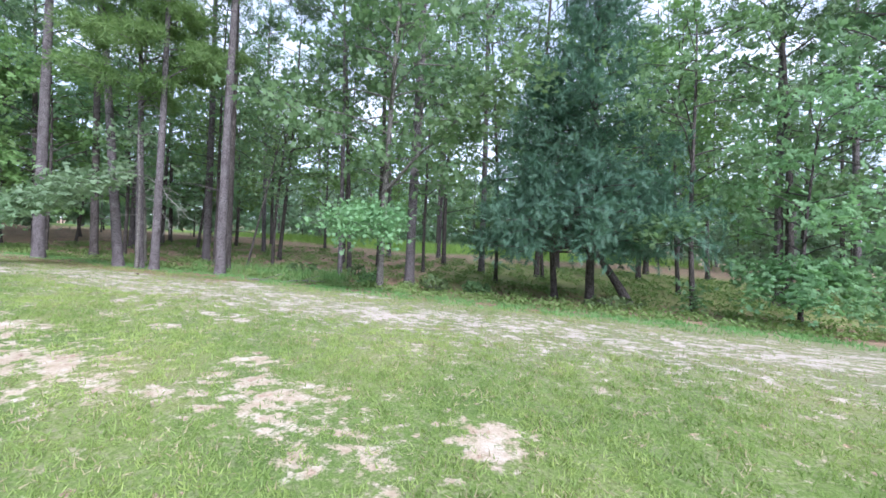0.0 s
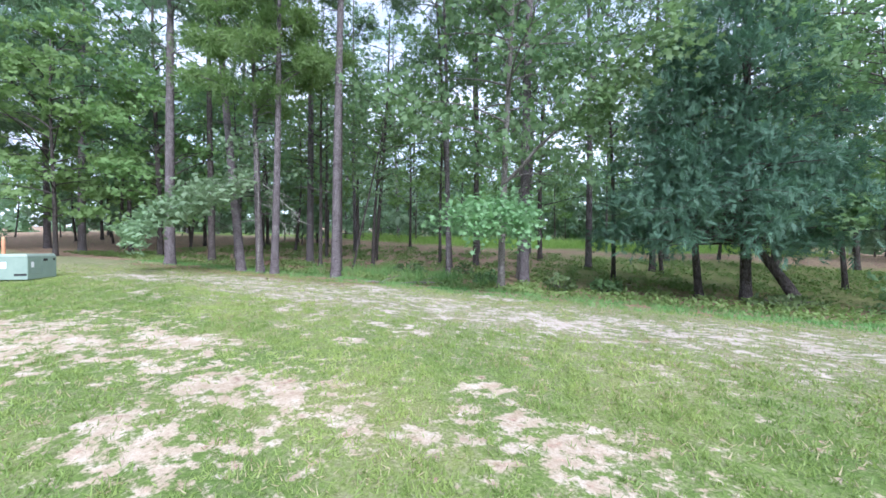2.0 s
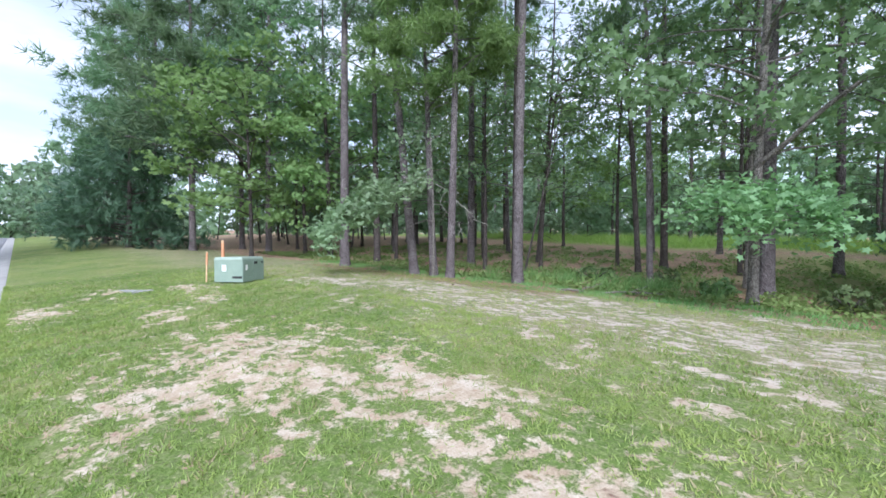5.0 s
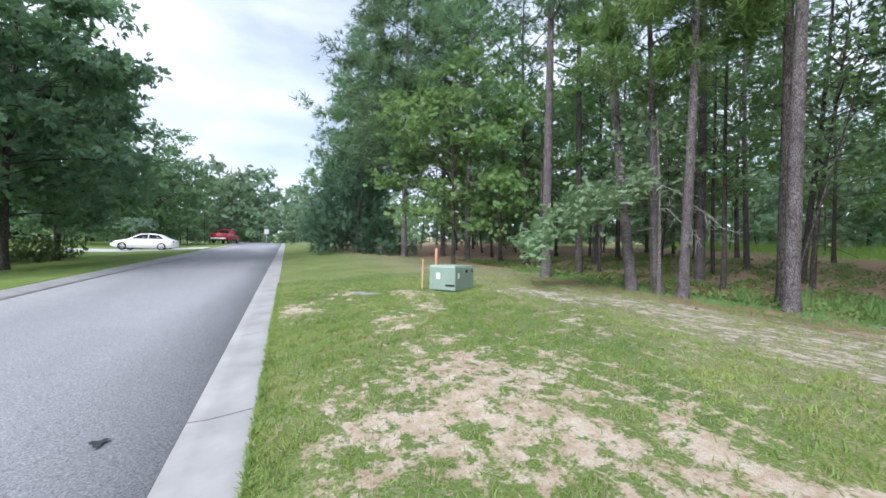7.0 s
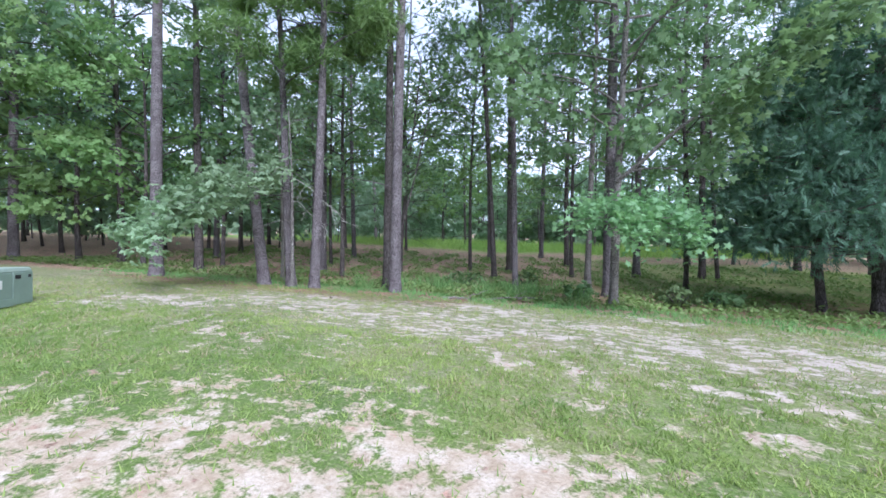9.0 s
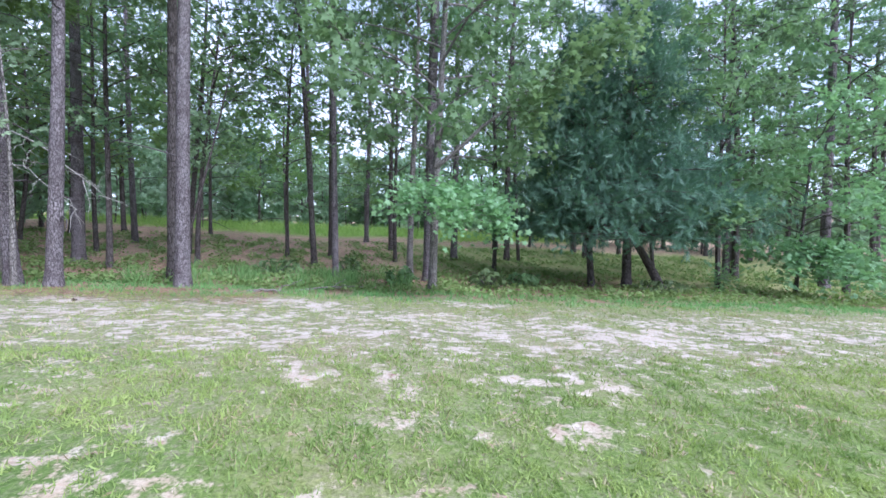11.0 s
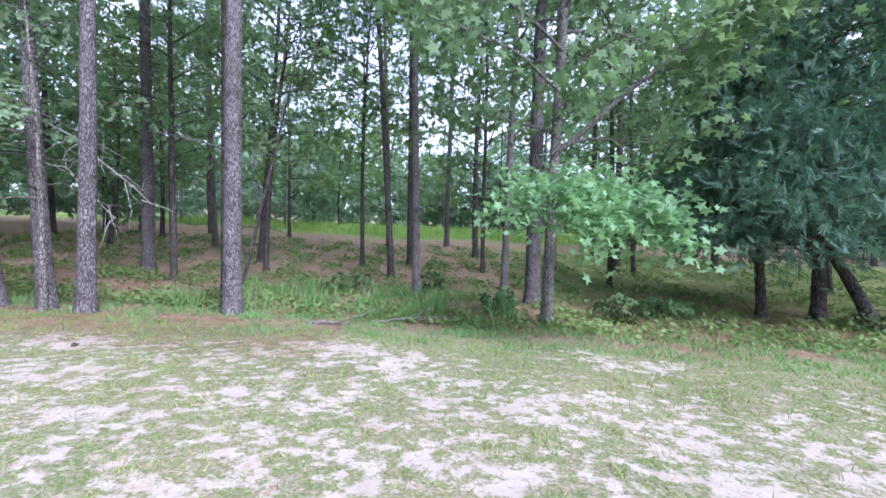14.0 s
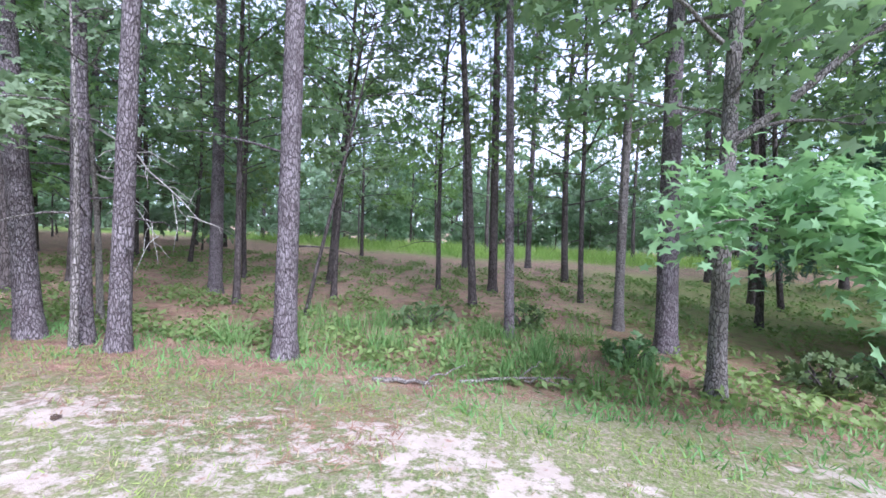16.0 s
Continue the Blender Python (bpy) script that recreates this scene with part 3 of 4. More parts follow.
def tree(name, x, y, label, kind, dia, h, base, reach, lean=(0, 0), bend=0.08, leaf=0.12, n_leaf=1500, limbs=22, mat=None, trunk_mat=None, shape=LEAF,
         top_bias=0.0, dead=0, twisty=0.05, flat=0.3, spread=0.45, tilt=0.95, up=0.25, category="tree", sides=12, dead_from=1.5, group=""):
    root = new(name)
    root.location = (x, y, height(x, y))
    k = max(10, int(h / 0.45))
    sp = trunk_spine(h, lean, bend, k)
    t = np.linspace(0, 1, k)
    r = dia * 0.42 * (1 - 0.85 * t) ** 0.8 * (1 + 0.4 * np.exp(-t * h / 0.22))
    r = np.maximum(r, 0.012)
    g = Geo()
    tube(g, sp, r, sides, 0.025)
    child(root, "trunk", g.mesh("trunk", [trunk_mat or M_PINE_BARK]))
    g, lf = Geo(), Geo()
    centres, heads = [], []
    for i in range(limbs):
        u = (i + rng.uniform(0, 1)) / limbs
        z = base + (h - base) * u ** (1 + top_bias)
        f = z / h
        p0 = np.array([np.interp(f, t, sp[:, 0]), np.interp(f, t, sp[:, 1]), np.interp(f, t, sp[:, 2])])
        a = i * 2.4 + rng.normal(0, 0.4)
        if kind == "cone":
            ln = reach * (1 - u) ** 0.95 * rng.uniform(0.7, 1.1) + 0.3
        elif kind == "pine":
            ln = reach * (0.35 + 0.65 * math.sin(math.pi * min(1, 0.25 + 0.75 * u))) * rng.uniform(0.55, 1.1)
        else:
            ln = reach * (0.45 + 0.55 * math.sin(math.pi * (0.12 + 0.8 * u))) * rng.uniform(0.6, 1.12)
        p1 = p0 + np.array([math.cos(a) * ln, math.sin(a) * ln, up * ln + rng.normal(0, 0.12 * ln)])
        pts = bow(p0, p1, 7, 0.06 * ln, twisty * ln * 0.25)
        rr = max(0.012, 0.16 * float(np.interp(f, t, r)) + 0.008 * ln)
        if sides <= 8:
            tube(g, pts[::2], np.linspace(rr, 0.01, 4), 3)
        else:
            tube(g, pts, np.linspace(rr, 0.006, 7), 5)
        for j in range(max(2, int(ln * 1.6))):
            w = rng.uniform(0.35, 1.0)
            q0 = np.array([np.interp(w, np.linspace(0, 1, 7), pts[:, c]) for c in range(3)])
            b = a + rng.choice([-1, 1]) * rng.uniform(0.4, 1.1)
            sl = ln * rng.uniform(0.2, 0.45)
            q1 = q0 + np.array([math.cos(b) * sl, math.sin(b) * sl, sl * (up * 0.5 + rng.normal(0, 0.15))])
            if sides > 8:
                tube(g, bow(q0, q1, 4, 0.03), np.linspace(0.35 * rr + 0.004, 0.004, 4), 4)
            else:
                tube(g, [q0, q1], [0.35 * rr + 0.004, 0.006], 3)
            for e in (0.55, 1.0):
                centres.append(q0 * (1 - e) + q1 * e)
                heads.append(b)
        centres.append(pts[-1])
        heads.append(a)
    for i in range(dead):
        z = rng.uniform(dead_from, base + 0.5)
        f = z / h
        p0 = np.array([np.interp(f, t, sp[:, 0]), np.interp(f, t, sp[:, 1]), np.interp(f, t, sp[:, 2])])
        a, ln = rng.uniform(0, 6.28), rng.uniform(0.4, 1.6)
        pts = bow(p0, p0 + np.array([math.cos(a) * ln, math.sin(a) * ln, rng.normal(-0.1, 0.25) * ln]), 6, 0.1, 0.05)
        tube(g, pts, np.linspace(0.018, 0.004, 6), 4)
    if limbs or dead:
        child(root, "limbs", g.mesh("limbs", [trunk_mat or M_PINE_BARK]))
    if n_leaf:
        centres, heads = np.array(centres), np.array(heads)
        pick = rng.integers(0, len(centres), n_leaf)
        off = rng.normal(0, 1, (n_leaf, 3)) * np.array([spread, spread, flat])
        pos = centres[pick] + off * rng.uniform(0.3, 1.0, (n_leaf, 1))
        scatter(lf, shape, pos, leaf, tilt, 0, heads[pick] + rng.normal(0, 0.6, n_leaf))
        child(root, "leaves", lf.mesh("leaves", [mat]))
    return tagged(root, label, category, group)


def spray(root, start, end, r0, n_leaf, leaf, mat, shape, width, droop, name="bough", bark_mat=None, subs=9, flat=0.12):
    """A low bough that reaches out from a tree, in the tree's own coordinates, with its leaves."""
    g, lf = Geo(), Geo()
    pts = bow(start, end, 9, droop, 0.05)
    tube(g, pts, np.linspace(r0, 0.006, 9), 6)
    d = np.asarray(end, float) - np.asarray(start, float)
    a = math.atan2(d[1], d[0])
    cs, hd = [], []
    for j in range(subs):
        w = 0.35 + 0.65 * (j + 0.5) / subs
        q0 = np.array([np.interp(w, np.linspace(0, 1, 9), pts[:, c]) for c in range(3)])
        b = a + (1 if j % 2 else -1) * rng.uniform(0.5, 1.2)
        ln = width * rng.uniform(0.5, 1.0)
        q1 = q0 + np.array([math.cos(b) * ln, math.sin(b) * ln, -0.12 * ln + rng.normal(0, 0.1)])
        tube(g, bow(q0, q1, 5, 0.05, 0.02), np.linspace(0.012, 0.003, 5), 4)
        for e in (0.3, 0.55, 0.8, 1.0):
            cs.append(q0 * (1 - e) + q1 * e)
            hd.append(b)
    cs, hd = np.array(cs), np.array(hd)
    pick = rng.integers(0, len(cs), n_leaf)
    pos = cs[pick] + rng.normal(0, 1, (n_leaf, 3)) * np.array([0.16, 0.16, flat])
    scatter(lf, shape, pos, leaf, 0.6, 0, hd[pick] + rng.normal(0, 0.7, n_leaf))
    child(root, name, g.mesh(name, [bark_mat or M_TWIG]))
    child(root, "leaves", lf.mesh("leaves", [mat]))


PINE_LABEL = "tall straight pine with scaly grey-brown bark at the lawn's edge"


def pine(x, y, dia, h=19, base=9.5, lean=(0, 0), dead=5, n=1000, mat=None, bend=0.06, limbs=20, reach=3.0, trunk_mat=None, label=PINE_LABEL):
    return tree("pine_tree", x, y, label, "pine", dia, h, base, reach, lean, bend, 0.36, n, limbs, mat or M_NEEDLE, trunk_mat or M_PINE_BARK, TUFT, dead=dead,
                flat=0.22, spread=0.34, tilt=0.8, category="pine tree", sides=14, group="pines at the edge of the lawn")


# the row at the edge of the lawn
pine(-19.3, 10.55, 0.46, 21, 10, dead=4)
pine(-15.15, 10.6, 0.38, 17, 8.5, (-2.3, 0.1), dead=6, bend=0.15)
pine(-14.35, 10.75, 0.32, 11.5, 5.8, (-0.9, 0.1), dead=7, mat=M_NEEDLE_BRIGHT, n=2600, limbs=30, reach=2.4, bend=0.1)
pine(-13.5, 10.6, 0.33, 13, 6.2, (0.6, -0.1), dead=6, mat=M_NEEDLE_BRIGHT, n=2000, reach=2.2, bend=0.1)
pine(-11.4, 11.3, 0.37, 20, 10.5, (0.5, 0.2), dead=3)
pine(-12.15, 12.35, 0.33, 18, 10, (0.2, 0), dead=4, trunk_mat=M_DARK_BARK, label="tall dark-barked pine close behind another pine")
pine(-8.56, 14.3, 0.23, 16, 9, (-0.3, 0), dead=5)
pine(-9.8, 17.2, 0.26, 17, 7.5, (-0.8, 0), dead=6, trunk_mat=M_DARK_BARK, label="slim dark-barked pine standing in pine straw")
pine(-9.65, 20.0, 0.36, 19, 9, trunk_mat=M_DARK_BARK, label="dark-barked pine standing in the woods")
pine(-16.8, 15.8, 0.42, 20, 9, dead=5)
pine(-5.75, 14.55, 0.44, 20, 10, (0.5, 0), dead=4)
pine(-20.9, 13.5, 0.4, 19, 8, trunk_mat=M_DARK_BARK, label="dark-barked pine in the shade of the woods")
tree("slim_tree", -6.33, 16.1, "slim hardwood with mottled grey and black bark", "broad", 0.27, 13, 4.5, 2.6, (0.3, 0), 0.1, 0.17, 1900, 20, M_LEAF_MID, M_GUM_BARK, TWIG5, dead=3)
tree("slim_tree", -15.2, 14.75, "slim hardwood with ivy-dark trunk and small leaves", "broad", 0.2, 12, 3.0, 2.0, (0.2, 0.2), 0.12, 0.15, 1500, 22, M_LEAF_MID, M_DARK_BARK, TWIG5, dead=3)
tree("slim_tree", -15.0, 18.8, "slim forked hardwood in the woods", "broad", 0.26, 13, 3.6, 2.8, (1.0, 0), 0.15, 0.17, 1800, 22, M_LEAF_LIME, M_DARK_BARK, TWIG5, dead=3)
tree("sapling", -13.0, 14.25, "thin leaning sapling with few leaves", "broad", 0.11, 6.5, 2.8, 1.2, (1.5, 0.3), 0.08, 0.14, 350, 10, M_LEAF_MID, M_DARK_BARK, TWIG5)
tree("sapling", -14.1, 10.45, "dead birch-like sapling with peeling pale bark", "broad", 0.12, 5.0, 4.4, 0.6, (-0.1, 0), 0.05, 0.1, 0, 3, M_LEAF_MID, M_GUM_BARK, TWIG5, dead=4)

for bx, by, bh in ((-3.0, 17.6, 12), (-11.3, 19.2, 11), (-18.2, 18.6, 12), (-1.2, 20.5, 13), (4.2, 18.6, 11), (-13.6, 16.6, 9), (-6.9, 19.3, 12)):
    tree("slim_tree", bx, by, "slim leafy hardwood among the pines", "broad", 0.2, bh, 3.6, 2.9, (rng.normal(0, 0.5), 0), 0.14, 0.18, 1600, 24, M_LEAF_MID if by < 18 else M_LEAF_LIME, M_DARK_BARK, TWIG5, dead=2, spread=0.55, flat=0.35)

# the sweetgum with a low leafy bough
gum = tree("sweetgum_tree", -5.8, 12.1, "sweetgum with pale grey bark and star-shaped leaves", "broad", 0.26, 13, 3.3, 3.3, (0.5, -0.1), 0.07, 0.2, 5200, 40, M_LEAF_GUM, M_GUM_BARK, STAR, dead=2, flat=0.35, spread=0.55)
spray(gum, (0, 0, 2.35), (0.8, -2.1, 1.75), 0.035, 1600, 0.125, M_LEAF_BOUGH, STAR, 1.0, 0.3, subs=18, flat=0.2)
spray(gum, (0, 0, 2.3), (-0.2, -1.9, 2.05), 0.03, 800, 0.125, M_LEAF_BOUGH, STAR, 1.0, 0.25, subs=11, flat=0.18)
spray(gum, (0.05, 0, 3.1), (4.4, -0.8, 6.6), 0.06, 900, 0.18, M_LEAF_BOUGH, STAR, 1.2, 0.1, bark_mat=M_GUM_BARK, subs=16, flat=0.25)

# pale bough that hangs out over the straw
dogwood = tree("dogwood_tree", -15.6, 11.9, "small tree with pale drooping leaves and bare twigs", "broad", 0.14, 5.6, 3.0, 1.3, (0.3, -0.6), 0.08, 0.15, 450, 12, M_LEAF_PALE, M_TWIG, TWIG5, dead=5, dead_from=1.6)
spray(dogwood, (0.15, -0.3, 3.1), (0.33, -4.8, 1.1), 0.035, 850, 0.19, M_LEAF_PALE, TWIG5, 1.1, 0.5, subs=16, flat=0.16)
spray(dogwood, (0.15, -0.3, 3.3), (1.35, -3.9, 1.75), 0.03, 750, 0.19, M_LEAF_PALE, TWIG5, 1.1, 0.45, subs=14, flat=0.16)


def bare_bough(root, start, end, r0, twigs):
    """A dead bough, pale and leafless, with side twigs that hang."""
    g = Geo()
    pts = bow(start, end, 10, 0.3, 0.05)
    tube(g, pts, np.linspace(r0, 0.006, 10), 6)
    for k in range(twigs):
        w = 0.3 + 0.7 * (k + 0.5) / twigs
        q = np.array([np.interp(w, np.linspace(0, 1, 10), pts[:, c]) for c in range(3)])
        d = np.array([rng.normal(0.3, 0.3), rng.normal(-0.1, 0.35), rng.normal(-0.25, 0.25)])
        tube(g, bow(q, q + d, 6, 0.06, 0.03), np.linspace(0.009, 0.003, 6), 4)
        tube(g, bow(q + d * 0.5, q + d * 0.5 + rng.normal(0, 0.22, 3), 4, 0.02, 0.02), np.linspace(0.006, 0.002, 4), 4)
    child(root, "bough", g.mesh("bough", [M_PALE_TWIG]), "bare pale dead bough")


bare_bough(dogwood, (0.15, -0.3, 3.4), (2.65, -0.5, 1.75), 0.022, 9)
bare_bough(dogwood, (0.1, -0.2, 2.6), (2.3, -0.9, 1.5), 0.018, 7)

# the dark cedar with three stems
cedar = tree("cedar_tree", 0.65, 14.4, "dense dark green cedar with low skirt and leaning second stem", "cone", 0.34, 12.5, 1.7, 2.65, (0.2, 0), 0.04, 0.3, 15500, 170, M_CEDAR, M_DARK_BARK, FROND, flat=0.24, spread=0.3, tilt=0.9, up=0.02, top_bias=0.25)
g = Geo()
dz = height(2.0, 14.5) - height(0.65, 14.4)
tube(g, bow((1.3, 0.1, dz - 0.12), (0.1, 0, 1.7), 8, 0.1), np.linspace(0.16, 0.09, 8), 10, 0.03)
child(cedar, "stem", g.mesh("stem", [M_DARK_BARK]))
tree("cedar_tree", -0.45, 14.55, "dense dark green cedar with drooping skirt beside a taller cedar", "cone", 0.26, 8.2, 1.7, 2.9, (-0.35, 0), 0.05, 0.3, 9500, 110, M_CEDAR, M_DARK_BARK, FROND, flat=0.24, spread=0.3, tilt=0.9, up=0.02, top_bias=0.25)

# right of the cedar
d2 = tree("maple_tree", 3.6, 14.1, "young maple with dark stem and bright tiered leaves", "broad", 0.2, 9, 2.6, 2.6, (-0.2, 0), 0.12, 0.17, 2100, 24, M_LEAF_GUM, M_DARK_BARK, TWIG5, flat=0.24)
spray(d2, (0, 0, 2.2), (-1.5, -1.7, 2.35), 0.03, 1000, 0.17, M_LEAF_BOUGH, STAR, 1.0, 0.3, subs=12)
spray(d2, (0, 0, 0.5), (-0.2, -0.3, 0.5), 0.012, 120, 0.14, M_LEAF_GUM, TWIG5, 0.4, 0.1, subs=8, flat=0.25)
d3 = tree("maple_tree", 6.2, 14.0, "low spreading young maple with leaves to the ground", "broad", 0.15, 6, 0.9, 2.4, (0.2, -0.4), 0.1, 0.2, 1900, 26, M_LEAF_BOUGH, M_DARK_BARK, TWIG5, flat=0.24)
spray(d3, (0, 0, 1.9), (-1.1, -1.7, 0.75), 0.03, 800, 0.17, M_LEAF_BOUGH, TWIG5, 1.1, 0.35, subs=12, flat=0.2)
spray(d3, (0, 0, 1.7), (0.9, -1.9, 0.6), 0.03, 700, 0.17, M_LEAF_BOUGH, TWIG5, 1.0, 0.35, subs=12, flat=0.2)
pine(10.0, 16.5, 0.44, 19, 9)
pine(7.5, 18.5, 0.36, 19, 8)
pine(13.5, 14.5, 0.4, 18, 7)
tree("slim_tree", 9.0, 14.8, "leafy hardwood at the edge of the woods", "broad", 0.24, 11, 2.2, 3.0, (0, 0), 0.1, 0.19, 1900, 26, M_LEAF_MID, M_DARK_BARK, TWIG5)
tree("slim_tree", 14.0, 18.0, "leafy hardwood at the edge of the woods", "broad", 0.28, 13, 2.2, 3.6, (0, 0), 0.1, 0.22, 1900, 26, M_LEAF_MID, M_DARK_BARK, TWIG5)

# light green trees behind the utility box
tree("maple_tree", -26.0, 9.5, "leafy light green maple with tiers down low", "broad", 0.24, 10, 1.7, 4.2, (0, 0), 0.1, 0.28, 3200, 34, M_LEAF_LIME, M_DARK_BARK, TWIG5, flat=0.22)
tree("maple_tree", -23.0, 12.8, "leafy light green maple with tiers down low", "broad", 0.22, 9, 1.8, 3.0, (0, 0), 0.1, 0.22, 2000, 26, M_LEAF_LIME, M_DARK_BARK, TWIG5, flat=0.22)
tree("maple_tree", -21.8, 15.5, "leafy maple in the shade of the woods", "broad", 0.22, 10, 2.4, 3.0, (0, 0), 0.1, 0.22, 1700, 26, M_LEAF_MID, M_DARK_BARK, TWIG5, flat=0.24)

# the tall pines along the road, with crowns in view
for px, py, ph, pb, pr, pn in ((-32, 8.6, 19, 4.5, 4.0, 2600), (-38, 8.0, 20, 4.0, 4.0, 2600), (-44, 8.4, 18, 4, 3.8, 2200), (-29.5, 12.0, 21, 6, 4.0, 2200), (-36, 13, 22, 6, 4.2, 1700), (-50, 9.0, 15, 3.5, 3.6, 1600)):
    tree("pine_tree", px, py, "tall pine with a full crown beside the road", "pine", 0.45, ph, pb, pr, (rng.normal(0, 0.6), 0), 0.1, 0.62, pn, 44, M_NEEDLE, M_PINE_BARK, TUFT, dead=4, flat=0.35, spread=0.6, tilt=0.7, category="pine tree", group="pines along the road")
tree("evergreen_tree", -35.5, 6.2, "dense dark evergreen with skirts to the ground", "cone", 0.4, 7.5, 0.15, 3.4, (0, 0), 0.05, 0.65, 2800, 70, M_CEDAR, M_DARK_BARK, FROND, flat=0.25, spread=0.4, up=0.05)
tree("evergreen_tree", -42, 6.0, "dense dark evergreen with skirts to the ground", "cone", 0.4, 8.5, 0.15, 3.4, (0, 0), 0.05, 0.65, 2400, 70, M_CEDAR, M_DARK_BARK, FROND, flat=0.25, spread=0.4, up=0.05)

# street trees over the road
tree("oak_tree", -28.0, -9.4, "dense dark-leaved street oak on a lawn", "broad", 0.38, 11.5, 2.1, 4.5, (0, 0), 0.1, 0.47, 7762, 50, M_LEAF_STREET, M_DARK_BARK, TWIG3, flat=0.3, spread=0.55)
tree("oak_tree", -35.5, -10.6, "dense dark-leaved street oak on a lawn", "broad", 0.38, 11, 1.8, 4.1, (0, 0), 0.1, 0.52, 6037, 44, M_LEAF_STREET, M_DARK_BARK, TWIG3, flat=0.3, spread=0.55)
tree("oak_tree", -22.5, -11.5, "dense dark-leaved street oak on a lawn", "broad", 0.4, 11, 2.4, 4.0, (0, 0), 0.1, 0.42, 4600, 40, M_LEAF_STREET, M_DARK_BARK, TWIG3, flat=0.3, spread=0.55)

tree("oak_tree", -61.0, -12.0, "broad green garden tree behind a driveway", "broad", 0.4, 12.5, 1.4, 4.8, (0, 0), 0.1, 0.52, 3737, 40, M_LEAF_MID, M_DARK_BARK, TWIG3, flat=0.3, spread=0.6)
tree("oak_tree", -67.0, -12.5, "broad green garden tree behind a driveway", "broad", 0.4, 8.5, 1.2, 4.0, (0, 0), 0.1, 0.52, 2875, 36, M_LEAF_MID, M_DARK_BARK, TWIG3, flat=0.3, spread=0.6)

# ---- woods behind, from a few grown patterns ----
protos = [
    tree("woodland_tree", -7.2, 23.8, "leafy woodland hardwood behind the pines", "broad", 0.34, 14, 2.9, 3.8, (0.3, 0), 0.15, 0.4, 1150, 24, M_LEAF_MID, M_DARK_BARK, TWIG3, group="woodland trees", sides=8),
    tree("woodland_tree", -18.4, 28.4, "leafy woodland hardwood behind the pines", "broad", 0.26, 11, 2.3, 3.3, (-0.3, 0.2), 0.18, 0.4, 1100, 24, M_LEAF_LIME, M_DARK_BARK, TWIG3, group="woodland trees", sides=8),
    tree("woodland_tree", 2.2, 30.0, "leafy woodland hardwood behind the pines", "broad", 0.22, 9, 1.8, 2.8, (0.4, 0.1), 0.15, 0.4, 800, 20, M_LEAF_MID, M_DARK_BARK, TWIG3, group="woodland trees", sides=8),
    tree("woodland_pine", -8.9, 28.0, "tall woodland pine with a high thin crown", "pine", 0.36, 20, 8, 3.2, (0.4, 0), 0.12, 0.55, 420, 24, M_NEEDLE, M_PINE_BARK, TUFT, dead=6, flat=0.25, spread=0.5, tilt=0.7, category="pine tree", group="woodland pines", sides=8),
    tree("woodland_pine", -29.0, 24.0, "tall woodland pine with a high thin crown", "pine", 0.32, 17, 6, 2.8, (-0.5, 0), 0.12, 0.55, 420, 24, M_NEEDLE, M_DARK_BARK, TUFT, dead=6, flat=0.25, spread=0.5, tilt=0.7, category="pine tree", group="woodland pines", sides=8),
    tree("thicket_tree", -14.0, 56.0, "low bushy thicket tree with leaves to the ground", "broad", 0.16, 6.5, 0.3, 2.9, (0.3, 0), 0.15, 0.62, 560, 14, M_LEAF_FAR, M_DARK_BARK, TWIG3, group="thicket behind the woods", sides=6, flat=0.3, spread=0.6),
    tree("thicket_tree", -4.0, 60.0, "low bushy thicket tree with leaves to the ground", "broad", 0.16, 7.5, 0.5, 2.6, (-0.3, 0), 0.15, 0.62, 560, 14, M_LEAF_FAR, M_DARK_BARK, TWIG3, group="thicket behind the woods", sides=6, flat=0.3, spread=0.6),
]
TAKEN = [(-7.2, 23.8), (-18.4, 28.4), (2.2, 30.0), (-8.9, 28.0), (-29.0, 24.0), (-9.65, 20.0), (-9.8, 17.2), (-15, 18.8), (-16.8, 15.8), (-20.9, 13.5), (-21.8, 15.5)]


def plant(proto, x, y, s):
    m = Matrix.Translation((x, y, height(x, y) - 0.02)) @ Matrix.Rotation(rng.uniform(0, 6.28), 4, "Z") @ Matrix.Scale(s, 4)
    copy_thing(proto, m)


def grow(count, x0, x1, y0, y1, gap, kinds, weights, lo=0.85, hi=1.25, tries=4000):
    got = 0
    for _ in range(tries):
        x, y = rng.uniform(x0, x1), rng.uniform(y0, y1)
        if min((x - a) ** 2 + (y - b) ** 2 for a, b in TAKEN) < gap * gap:
            continue
        TAKEN.append((x, y))
        plant(protos[rng.choice(kinds, p=weights)], x, y, rng.uniform(lo, hi))
        got += 1
        if got == count:
            return


grow(19, -34, 24, 18, 30, 2.5, [0, 1, 2, 3, 4], [0.22, 0.2, 0.13, 0.25, 0.2])
grow(26, -44, 30, 38, 54, 3.0, [0, 1, 3, 4], [0.35, 0.25, 0.25, 0.15])
grow(30, -60, 45, 54, 68, 2.6, [5, 6], [0.5, 0.5], 1.0, 1.5)
grow(14, -60, 40, 66, 85, 4.2, [0, 1, 2, 3], [0.3, 0.3, 0.2, 0.2], 1.0, 1.5)
grow(8, -36, -22, 14, 23, 2.2, [0, 1, 2], [0.4, 0.3, 0.3], 0.9, 1.2)
grow(9, -75, -40, 14, 40, 3.5, [0, 1, 3, 4], [0.3, 0.3, 0.2, 0.2])
grow(16, -62, -26, 17, 32, 2.6, [5, 6, 2], [0.35, 0.35, 0.3], 0.8, 1.1)
grow(10, 14, 40, 15, 36, 3.2, [0, 1, 2, 3], [0.3, 0.2, 0.2, 0.3])
